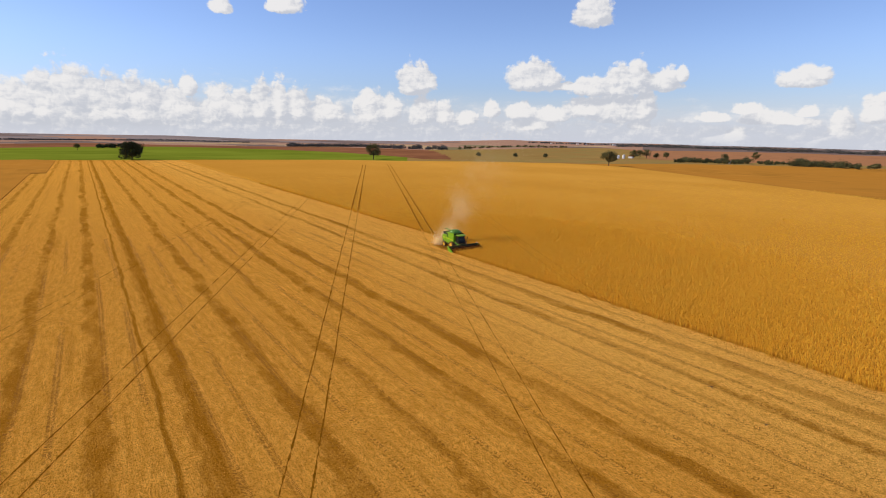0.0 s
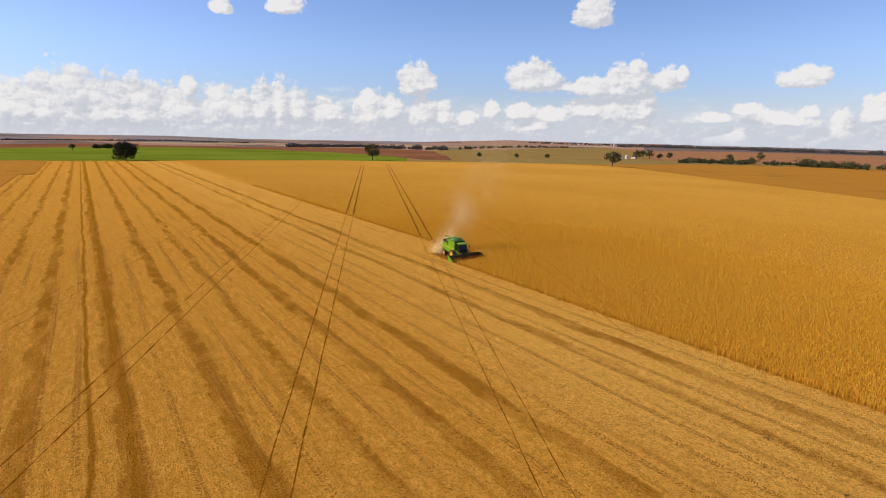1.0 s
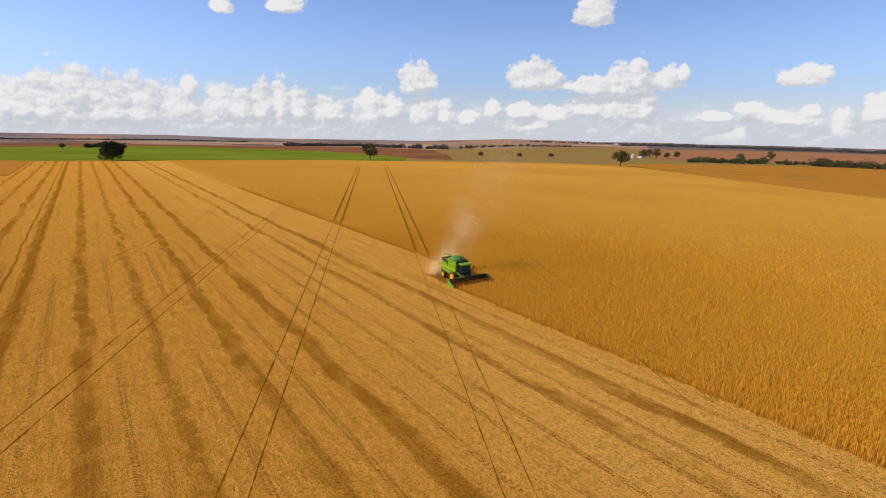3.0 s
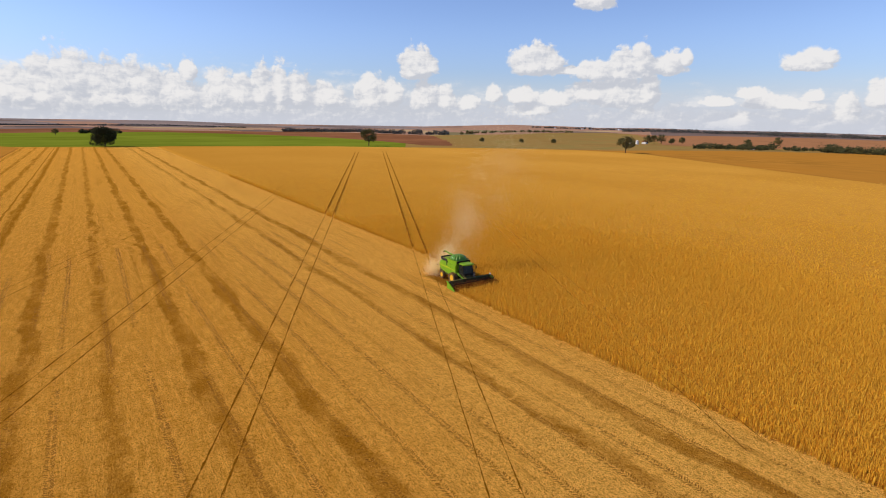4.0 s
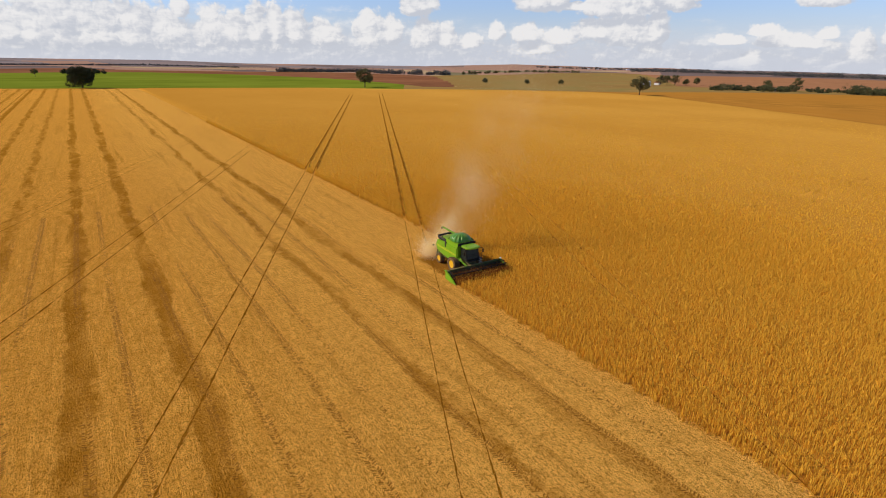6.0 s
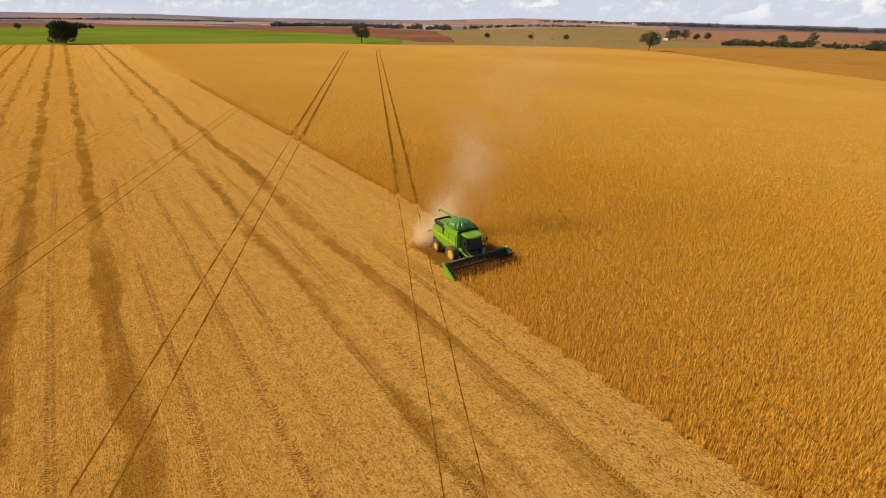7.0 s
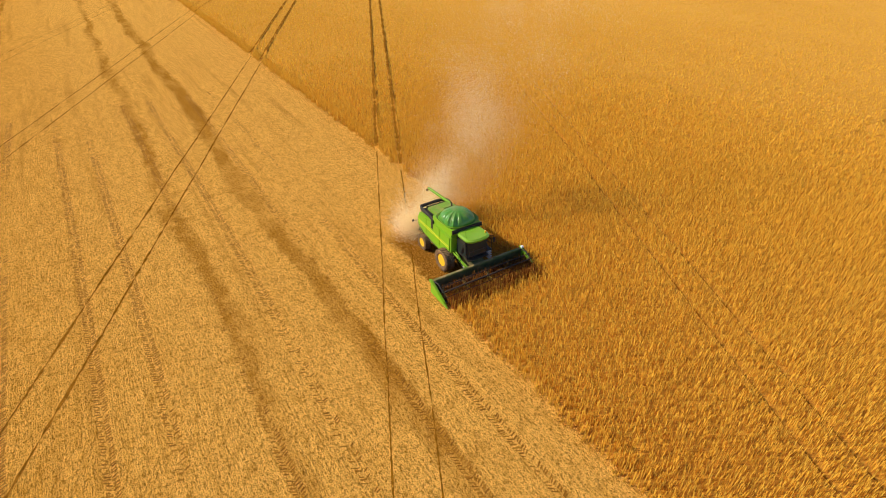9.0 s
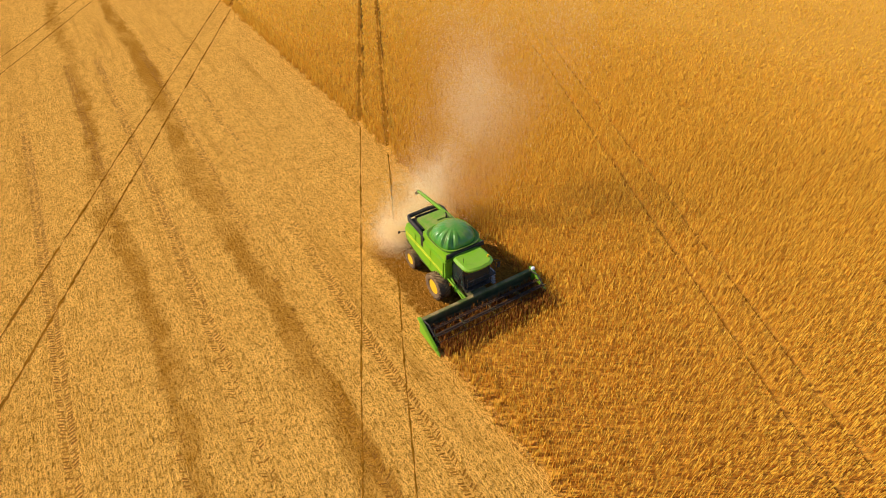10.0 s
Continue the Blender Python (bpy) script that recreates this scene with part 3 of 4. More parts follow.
def crop_mid(x, y, rng):
    r = np.hypot(x - 70, y - 90)
    return in_crop(x, y, rng) & (rng.uniform(0, 1, len(x)) > 0.85 * fade(x, y, 34, 36)) & (rng.uniform(0, 1, len(x)) < np.clip((300 - r) / 200, 0, 1))


def at_edge(x, y, rng):
    return in_crop(x, y, rng) & (x < np.where(y > COMBINE_Y + 1.3, CUT + PASS, CUT) + 1.6)


def on_stubble(x, y, rng):
    left = np.where(y > COMBINE_Y + 1.3, CUT + PASS, CUT)
    return (x < left - 0.1) & (rng.uniform(0, 1, len(x)) < np.clip((190 - np.hypot(x - 45, y - 70)) / 90, 0, 0.9))


wheat_field = build_crop_sheet()
tagged(tufts("wheat_edge", 76, 90, 10, 330, 0.26, 0.84, 0.06, 4, at_edge, M["ears"], 13, True),
       "ragged edge of ripe wheat where the last pass cut", "wheat", kind="stuff")
tagged(tufts("stubble_stems", -30, 87, 5, 230, 0.31, 0.12, 0.05, 1, on_stubble, M["straw"], 14, corners=3),
       "short cut straw stems standing in the stubble", "stubble", kind="stuff")


def tread_marks():
    """Chevrons that the combine's lugged tyres left, two ways to each pass, broken where straw covers them: flat bars,
    the prints' shade put into their dark colour.
    """
    rng = np.random.default_rng(8)
    bars = []
    for k in range(-1, 12):
        c = 72.0 - 8.8 * k if k >= 0 else XC - 0.15
        for side in (-1, 1):
            way = c + side * 1.76
            for half in (-1, 1):
                y = np.arange(14 if k >= 0 else COMBINE_Y + 5.5, 178 if k >= 0 else COMBINE_Y + 15, 0.24)
                cover = np.array([noise.noise(Vector((way * 3, t * 0.03, 4))) for t in y])
                y = y[cover + (0.9 if k < 0 else 0.16) > rng.normal(0.05, 0.15, len(y))]
                y = y[rng.uniform(0, 1, len(y)) > (0.0 if k < 0 else 0.06)]
                y = y + rng.normal(0, 0.03, len(y))
                x = way + half * 0.21 + (0.25 if k >= 0 else 0) * np.sin(y * 0.05 + k) + rng.normal(0, 0.03, len(y))
                y = y + (0.13 if half > 0 else 0)
                n = len(y)
                dx, dy = rng.uniform(0.12, 0.20, n), 0.10 * half * rng.uniform(0.5, 1.2, n)
                u, h = rng.uniform(0.035, 0.065, n), np.full(n, 0.012)
                lo = np.full(n, 0.009)
                a = np.stack([x - dx, y - dy - u, lo], 1)
                b = np.stack([x + dx, y + dy - u, lo], 1)
                tb = np.stack([x + dx * 0.9, y + dy * 0.9, h], 1)
                ta = np.stack([x - dx * 0.9, y - dy * 0.9, h], 1)
                d = np.stack([x - dx, y - dy + u, lo], 1)
                e = np.stack([x + dx, y + dy + u, lo], 1)
                bars.append(np.stack([a, b, tb, ta, ta, tb, e, d], 1).reshape(-1, 3))
    tagged(soup("tyre_tread_marks", np.concatenate(bars), 4, M["pressed"]), "chevron bars of tyre lug prints, dark for the shade inside them", "tracks", kind="stuff")


tread_marks()


def in_header(x, y, rng):
    return rng.uniform(0, 1, len(x)) < np.clip((y - COMBINE_Y + 0.9) / 0.9, 0.1, 0.9)


# cut wheat; its dark red-brown holds the shadow in and ahead of the header
tagged(tufts("shaded_cut_wheat", CUT + 0.2, CUT + PASS - 0.2, COMBINE_Y - 0.75, COMBINE_Y + 1.9, 0.115, 1.08, 0.05, 3, in_header, M["shaded_cut_straw"], 15),
       "cut wheat drawn into the header, coloured dark for the header's shadow", "wheat", kind="stuff")
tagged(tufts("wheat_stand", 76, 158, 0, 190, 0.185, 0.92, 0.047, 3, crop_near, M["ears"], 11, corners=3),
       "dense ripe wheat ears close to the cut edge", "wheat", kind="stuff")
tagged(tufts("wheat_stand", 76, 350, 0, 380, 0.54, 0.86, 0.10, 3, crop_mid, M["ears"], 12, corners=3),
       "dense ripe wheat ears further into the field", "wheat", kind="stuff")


def uncut_strip():
    """Unharvested wheat beyond the far side of the stubble."""
    outline = [(-31, 150), (-31, 473), (-22, 474), (-22, 668), (-40, 700), (-200, 690), (-260, 400), (-200, 150)]
    bm = bmesh.new()
    low = [bm.verts.new((x, y, 0)) for x, y in outline]
    top = [bm.verts.new((x, y, 0.22)) for x, y in outline]
    bm.faces.new(top)
    for i in range(len(outline)):
        j = (i + 1) % len(outline)
        bm.faces.new((low[i], low[j], top[j], top[i]))
    ob = part("wheat_field", bm, M["second_crop"], None)
    return tagged(ob, "strip of uncut ripe wheat past the stubble", "wheat", kind="stuff")


uncut_strip()


def rut(cross, y0, y1, z, strength, seed):
    """One wheel way: a ragged ribbon of trodden soil, broken here and there."""
    verts, faces = [], []
    y, step = y0, 0.25
    k = 0
    while y < y1:
        x = cross + (y - 100) * WAY + 0.10 * noise.noise(Vector((seed, y * 0.11, 0))) + 0.05 * noise.noise(Vector((seed, y * 1.3, 3))) + 0.035 * noise.noise(Vector((seed, y * 3.1, 6)))
        n = noise.noise(Vector((seed + 9, y * 0.3, 2))) + 0.9 * noise.noise(Vector((seed + 5, y * 1.1, 7))) + 0.6 * noise.noise(Vector((seed + 2, y * 2.9, 4)))
        w = max(0.085 * strength * (1 + 1.4 * n), 0.015)
        verts += [(x - w, y, z), (x + w, y, z)]
        if k:
            faces.append((2 * k - 2, 2 * k - 1, 2 * k + 1, 2 * k))
        k += 1
        y += step
    ob = mesh_object("wheel_track", verts, faces, M["rut"])
    return tagged(ob, "narrow dark sprayer wheel track pressed into the field", "track", "wheel tracks", "structure")


for i, (cross, strength) in enumerate(WAYS):
    y_cut = 100 + (CUT - cross) / WAY
    if y_cut > COMBINE_Y + 1.6:
        y_cut = 100 + (CUT + PASS - cross) / WAY
    start = 100 + (-30 - cross) / WAY
    if cross < 90:
        rut(cross, max(start, -40), y_cut, 0.012, strength * (0.6 if cross > 60 else 1.0), i)
    if 30 < cross < 90:
        rut(cross, y_cut, 475, 0.73, strength * (2.2 if cross < 90 else 0.8), i + 20)
    elif cross > 90:
        rut(cross, 60, 175, 0.42, 0.5, i + 20)
    elif cross > 0:
        rut(cross, y_cut, y_cut + 18, 0.66, strength * 1.2, i + 20)

# ---- combine harvester, heading down the crop's edge (towards -y); y = 0 at the header's tips ----


def build_wheel(parent, name, x, y, radius, width, lugs, side):
    """A lugged tyre on a dished yellow rim."""
    bm = bmesh.new()
    r, w = radius, width / 2
    add_ring(bm, [(-w * 0.85, r * 0.56), (-w, r * 0.64), (-w, r * 0.86), (-w * 0.8, r * 0.94), (w * 0.8, r * 0.94), (w, r * 0.86), (w, r * 0.64), (w * 0.85, r * 0.56)], (x, y, r), 36)
    for k in range(lugs):
        for s in (-1, 1):
            a = 2 * math.pi * (k + (0.5 if s > 0 else 0)) / lugs
            m = Matrix.Translation((x + s * w * 0.5, y, r)) @ Matrix.Rotation(a, 4, "X") @ Matrix.Translation((0, 0, r * 0.955)) @ Matrix.Rotation(s * 0.7, 4, "Z")
            bmesh.ops.create_cube(bm, size=1.0, matrix=m @ Matrix.Diagonal((w * 1.25, r * 0.075, r * 0.09, 1)))
    wheel = part(name, bm, M["rubber"], parent, "black lugged tyre caked with dust")
    bm = bmesh.new()
    add_lathe(bm, [(-w * 0.8, r * 0.57), (side * w * 0.78, r * 0.58), (side * w * 0.8, r * 0.5), (side * w * 0.35, r * 0.42), (side * w * 0.3, r * 0.16), (side * w * 0.55, r * 0.14), (side * w * 0.55, 0.01)][:: 1], (x, y, r), 32)
    rim = part("rim", bm, M["yellow"], wheel, "yellow steel wheel rim")
    for k in range(8):
        a = 2 * math.pi * k / 8
        bm = bmesh.new()
        add_lathe(bm, [(side * w * 0.30, 0.025), (side * w * 0.42, 0.025)], (x, y + r * 0.26 * math.cos(a), r + r * 0.26 * math.sin(a)), 6)
        part("wheel_bolt", bm, M["steel"], wheel)
    return wheel


def build_combine(m):
    root = empty("combine_harvester", m)
    tagged(root, "green combine harvester with yellow wheels cutting standing wheat", "combine harvester")

    # hull: side walls rise to the tank, tail slopes down
    bm = bmesh.new()
    add_prism(bm, [(4.35, 1.35), (4.25, 2.2), (4.3, 3.35), (7.2, 3.42), (9.55, 3.3), (9.85, 2.7), (9.75, 1.9), (8.6, 1.45), (6.2, 1.15)], -1.52, 1.52, 0.06)
    body = part("body", bm, M["green_paint"], root, "glossy green hull dulled by dust")
    for s in (-1, 1):
        bm = bmesh.new()
        add_prism(bm, [(4.45, 1.75), (4.45, 3.25), (6.0, 3.3), (6.0, 1.62)], s * 1.50, s * 1.60, 0.03)
        part("side_panel", bm, M["green_paint"], body)
        bm = bmesh.new()
        add_prism(bm, [(6.04, 1.62), (6.04, 3.3), (8.1, 3.32), (8.1, 1.72)], s * 1.50, s * 1.59, 0.03)
        part("side_panel", bm, M["green_paint"], body)
        bm = bmesh.new()
        add_prism(bm, [(8.14, 1.8), (8.14, 3.25), (9.5, 3.15), (9.62, 2.1)], s * 1.50, s * 1.58, 0.03)
        part("side_panel", bm, M["green_paint"], body)
        bm = bmesh.new()
        add_prism(bm, [(4.5, 2.36), (4.5, 2.40), (9.5, 2.67), (9.5, 2.62)], s * 1.585, s * 1.612)
        part("stripe", bm, M["stripe"], body, "thin yellow stripe")
        bm = bmesh.new()
        add_prism(bm, [(4.5, 2.20), (4.5, 2.25), (9.5, 2.50), (9.5, 2.44)], s * 1.585, s * 1.612)
        part("stripe", bm, M["stripe"], body, "thin yellow stripe")
        bm = bmesh.new()
        add_prism(bm, [(5.2, 1.05), (5.2, 1.5), (8.4, 1.6), (8.4, 1.05)], s * 1.05, s * 1.45, 0.03)
        part("sieve_housing", bm, M["dark_green"], body)
    # black vertical gap and air screen between panels
    bm = bmesh.new()
    add_box(bm, -1.60, -1.50, 7.05, 7.4, 2.75, 3.62, 0.02)
    part("air_screen", bm, M["black"], body, "black mesh air screen")

    # engine deck at the tail: frame round a recess
    bm = bmesh.new()
    add_box(bm, -0.95, 1.35, 7.25, 9.05, 3.38, 3.90, 0.08)
    deck = part("engine_deck", bm, M["deck"], root)
    bm = bmesh.new()
    add_tube(bm, [(-1.40, 7.2, 3.50), (-1.44, 7.9, 3.72), (-1.44, 9.2, 3.80), (-1.30, 9.55, 3.82), (0.4, 9.60, 3.86), (1.30, 9.55, 3.80), (1.42, 9.2, 3.76), (1.40, 8.5, 3.55)], 0.15, 8)
    part("engine_bay_rim", bm, M["black"], deck, "black rounded rim round the engine bay")
    bm = bmesh.new()
    add_prism(bm, [(7.9, 3.42), (7.9, 3.62), (9.4, 3.66), (9.5, 3.42)], -1.40, -0.85, 0.04)
    part("air_intake", bm, M["black"], deck, "black air intake box")
    bm = bmesh.new()
    add_prism(bm, [(9.05, 3.42), (9.05, 3.62), (9.5, 3.7), (9.55, 3.42)], -0.8, 1.3, 0.03)
    part("radiator_hood", bm, M["black"], deck)
    bm = bmesh.new()
    add_box(bm, 0.1, 1.1, 7.9, 8.9, 3.88, 3.98, 0.04)
    part("engine_cover", bm, M["deck"], deck)
    bm = bmesh.new()
    add_tube(bm, [(0.9, 7.9, 3.4), (0.9, 7.9, 4.15), (0.9, 8.05, 4.3)], 0.07, 10)
    part("exhaust", bm, M["black"], deck)

    # grain tank with raised extensions and a domed cover
    bm = bmesh.new()
    add_prism(bm, [(4.35, 3.3), (4.35, 3.62), (4.2, 4.05), (7.3, 4.05), (7.3, 3.3)], -1.48, 1.48, 0.05)
    tank = part("grain_tank", bm, M["green_paint"], root, "green grain tank")
    # flared sheet-metal collar, then the domed cover with slack folds on its sunny side
    bm = bmesh.new()
    n = 48
    rings = []
    for grow, z in ((0.96, 4.0), (1.10, 4.16), (1.13, 4.17), (1.0, 4.03)):
        ring = []
        for k in range(n):
            a = 2 * math.pi * k / n
            px, py = (math.copysign(abs(f) ** 0.62, f) for f in (math.cos(a), math.sin(a)))
            ring.append(bm.verts.new((1.46 * grow * px, 5.72 + 1.42 * grow * py, z)))
        rings.append(ring)
    for a, b in zip(rings, rings[1:]):
        for k in range(n):
            bm.faces.new((a[k], a[(k + 1) % n], b[(k + 1) % n], b[k]))
    part("tank_collar", bm, M["deck"], tank, "dusty flared collar round the tank", True)
    bm = bmesh.new()
    n, rows = 96, []
    for i in range(15):
        t = i / 15
        ring = []
        for k in range(n):
            a = 2 * math.pi * k / n
            slack = max(0.0, math.cos(a - 3.6)) ** 2 + 0.25
            fold = 0.055 * slack * math.sin(math.pi * min(1.0, 1.15 * t)) * (math.sin(13 * a + 1.5 * t) + 0.6 * math.sin(31 * a))
            rad = math.cos(0.5 * math.pi * t) ** 0.85 * (1 + fold)
            e = 0.72 + 0.28 * t
            px, py = (math.copysign(abs(f) ** e, f) for f in (math.cos(a), math.sin(a)))
            ring.append(bm.verts.new((1.42 * rad * px, 5.72 + 1.38 * rad * py, 4.06 + 0.92 * math.sin(0.5 * math.pi * t) + 0.4 * fold)))
        rows.append(ring)
    for a, b in zip(rows, rows[1:]):
        for k in range(n):
            bm.faces.new((a[k], a[(k + 1) % n], b[(k + 1) % n], b[k]))
    tip = bm.verts.new((0, 5.72, 4.985))
    for k in range(n):
        bm.faces.new((rows[-1][k], rows[-1][(k + 1) % n], tip))
    cover = part("tank_cover", bm, M["tarp"], tank, "domed glossy green tarpaulin with slack folds", True)
    bm = bmesh.new()
    add_box(bm, -1.5, 1.5, 4.10, 4.22, 3.72, 4.08, 0.02)
    part("tank_front_lip", bm, M["black"], tank, "black front lip")

    # cab
    cab_bm = bmesh.new()
    add_prism(cab_bm, [(2.75, 1.85), (2.6, 2.1), (2.95, 3.62), (4.2, 3.62), (4.25, 1.85)], -1.02, 1.02, 0.05)
    cab = part("cab", cab_bm, M["black"], root, "dark cab with tinted glass")
    bm = bmesh.new()
    add_prism(bm, [(2.64, 2.15), (2.95, 3.56), (2.92, 3.57), (2.60, 2.15)], -0.95, 0.95)
    part("windscreen", bm, M["glass"], cab)
    for s in (-1, 1):
        bm = bmesh.new()
        add_prism(bm, [(2.78, 2.1), (3.05, 3.6), (4.1, 3.6), (4.1, 2.1)], s * 1.025, s * 1.045)
        part("side_window", bm, M["glass"], cab)
        bm = bmesh.new()
        add_tube(bm, [(s * 1.04, 2.66, 2.1), (s * 1.04, 2.98, 3.7)], 0.045, 8)
        part("pillar", bm, M["black"], cab)
        bm = bmesh.new()
        add_tube(bm, [(s * 1.05, 2.85, 3.55), (s * 1.55, 2.55, 3.5), (s * 1.6, 2.5, 3.0)], 0.025, 6)
        arm = part("mirror_arm", bm, M["black"], cab)
        bm = bmesh.new()
        add_box(bm, s * 1.6 - 0.13, s * 1.6 + 0.13, 2.44, 2.52, 2.85, 3.35, 0.03)
        part("mirror", bm, M["black"], arm)
    bm = bmesh.new()
    n = 20
    low, top, crown = [], [], []
    for k in range(n):
        a = 2 * math.pi * k / n
        c, s = math.cos(a), math.sin(a)
        e = 0.42
        px, py = math.copysign(abs(c) ** e, c), math.copysign(abs(s) ** e, s)
        bow = -0.14 * (1 - px * px) if py < 0 else 0.0
        low.append(bm.verts.new((1.16 * px, 3.32 + 0.95 * py + bow, 3.62)))
        top.append(bm.verts.new((1.20 * px, 3.32 + 0.98 * py + bow, 3.76)))
        crown.append(bm.verts.new((1.03 * px, 3.32 + 0.84 * py + bow, 3.86)))
    for a, b in ((low, top), (top, crown)):
        for k in range(n):
            bm.faces.new((a[k], a[(k + 1) % n], b[(k + 1) % n], b[k]))
    bm.faces.new(low[::-1])
    bm.faces.new(crown)
    roof = part("cab_roof", bm, M["green_paint"], cab, "bright green rounded cab roof")
    for x in (-0.95, -0.6, 0.6, 0.95):
        bm = bmesh.new()
        add_box(bm, x - 0.1, x + 0.1, 2.36 + 0.12 * abs(x), 2.46 + 0.12 * abs(x), 3.62, 3.74, 0.02)
        part("work_light", bm, M["steel"], roof, "clear work light")
    bm = bmesh.new()
    add_tube(bm, [(0.9, 2.85, 3.82), (0.9, 2.85, 4.04)], 0.07, 10)
    part("beacon", bm, M["yellow"], roof, "amber beacon")
    bm = bmesh.new()
    add_tube(bm, [(-0.9, 3.0, 3.8), (-0.92, 3.1, 4.4)], 0.012, 5)
    part("aerial", bm, M["black"], roof)

    # platform, rails and ladder beside the cab
    bm = bmesh.new()
    add_box(bm, 1.03, 1.75, 2.9, 4.6, 1.82, 1.90)
    platform = part("platform", bm, M["black"], root)
    for x, y in ((1.72, 2.95), (1.72, 3.7), (1.72, 4.5)):
        bm = bmesh.new()
        add_tube(bm, [(x, y, 1.88), (x, y, 2.85)], 0.022, 6)
        part("rail_post", bm, M["black"], platform)
    for z in (2.4, 2.85):
        bm = bmesh.new()
        add_tube(bm, [(1.72, 2.95, z), (1.72, 4.5, z)], 0.022, 6)
        part("handrail", bm, M["black"], platform)
    for k in range(5):
        bm = bmesh.new()
        add_box(bm, 1.76 + 0.02 * k, 2.0 + 0.03 * k, 3.2, 3.75, 0.55 + 0.27 * (4 - k), 0.59 + 0.27 * (4 - k))
        part("step", bm, M["steel"], platform)
    for s in (-1, 1):
        bm = bmesh.new()
        add_tube(bm, [(s * 1.35, 4.3, 1.9), (s * 1.35, 3.4, 1.85), (s * 1.3, 3.3, 1.4)], 0.05, 8)
        part("cab_bracket", bm, M["green_paint"], platform)

    for x in (-0.95, -0.5, 0.5, 0.95):
        bm = bmesh.new()
        add_tube(bm, [(x, 2.45, 1.9), (x, 2.42, 2.75), (x * 0.9, 2.6, 2.8)], 0.02, 6)
        part("front_rail_post", bm, M["black"], platform)
    bm = bmesh.new()
    add_tube(bm, [(-0.95, 2.42, 2.72), (0.95, 2.42, 2.72)], 0.02, 6)
    part("front_handrail", bm, M["black"], platform)
    bm = bmesh.new()
    add_box(bm, -1.05, 1.05, 2.38, 2.75, 1.84, 1.9)
    part("front_walkway", bm, M["black"], platform)
    for k, (x, z) in enumerate(((-1.28, 1.75), (-1.05, 1.55))):
        bm = bmesh.new()
        add_tube(bm, [(x, 4.3, z), (x + 0.06, 3.3, z - 0.25), (x + 0.12, 2.5, z - 0.62)], 0.055, 8)
        part("header_strut", bm, M["green_paint"], platform)
    # axles and wheels
    bm = bmesh.new()
    add_tube(bm, [(-1.5, 4.85, 0.95), (1.5, 4.85, 0.95)], 0.2, 12)
    part("front_axle", bm, M["dark_green"], root)
    bm = bmesh.new()
    add_tube(bm, [(-1.5, 8.5, 0.72), (1.5, 8.5, 0.72)], 0.13, 12)
    part("rear_axle", bm, M["dark_green"], root)
    for s in (-1, 1):
        build_wheel(root, "front_wheel", s * 1.76, 4.85, 1.0, 0.86, 20, s)
        build_wheel(root, "rear_wheel", s * 1.64, 8.5, 0.76, 0.60, 18, s)

    # straw chopper and tail
    bm = bmesh.new()
    add_prism(bm, [(9.3, 0.95), (9.3, 1.95), (10.05, 1.75), (10.25, 0.95)], -1.2, 1.2, 0.05)
    chopper = part("straw_chopper", bm, M["dark_green"], root)
    for k in range(6):
        bm = bmesh.new()
        x = -1.0 + 0.4 * k
        add_prism(bm, [(10.1, 0.75), (10.1, 1.0), (10.6, 0.8), (10.6, 0.7)], x - 0.01, x + 0.01)
        part("spreader_vane", bm, M["steel"], chopper)
    for s in (-1, 1):
        bm = bmesh.new()
        add_tube(bm, [(s * 1.3, 9.75, 2.3), (s * 1.9, 9.95, 2.35)], 0.02, 6)
        stalk = part("tail_lamp_arm", bm, M["black"], root)
        bm = bmesh.new()
        add_box(bm, s * 1.95 - 0.09, s * 1.95 + 0.09, 9.9, 9.98, 2.25, 2.45, 0.02)
        part("tail_lamp", bm, M["black"], stalk)

    # unloading auger folded back along the far side
    bm = bmesh.new()
    add_tube(bm, [(1.62, 5.2, 3.0), (1.62, 6.4, 3.3), (1.3, 8.3, 3.75), (0.55, 11.0, 4.4), (0.48, 11.2, 4.4)], [0.19, 0.17, 0.15, 0.13, 0.12], 12)
    auger = part("unloading_auger", bm, M["green_paint"], root, "green unloading auger folded to the rear")
    bm = bmesh.new()
    add_tube(bm, [(0.5, 11.15, 4.42), (0.44, 11.4, 4.15)], [0.15, 0.12], 10)
    part("spout", bm, M["rubber"], auger, "black rubber spout")

    # feeder house
    bm = bmesh.new()
    add_prism(bm, [(2.3, 0.45), (2.3, 1.25), (4.4, 1.95), (4.4, 1.05)], -0.75, 0.75, 0.04)
    feeder = part("feeder_house", bm, M["dark_green"], root)
    for s in (-1, 1):
        bm = bmesh.new()
        add_tube(bm, [(s * 0.85, 4.3, 0.9), (s * 0.85, 2.6, 0.55)], 0.06, 8)
        part("lift_ram", bm, M["steel"], feeder)
    bm = bmesh.new()
    add_tube(bm, [(-1.15, 4.2, 2.0), (-1.15, 3.2, 1.5), (-0.95, 2.4, 1.15)], 0.07, 8)
    part("drive_shaft_guard", bm, M["green_paint"], feeder)

    # header: trough, knife, auger with flights, reel, dividers
    W = 4.55
    bm = bmesh.new()
    add_prism(bm, [(0.75, 0.14), (0.78, 0.10), (2.0, 0.16), (2.42, 0.5), (2.42, 1.22), (2.30, 1.26), (2.28, 0.6), (1.95, 0.26), (0.78, 0.2)], -W, W)
    header = part("header", bm, M["dark_green"], root, "wide dusty green grain header")
    bm = bmesh.new()
    add_box(bm, -W, W, 2.22, 2.50, 1.20, 1.36, 0.03)
    part("top_beam", bm, M["beam"], header, "dusty olive top beam")
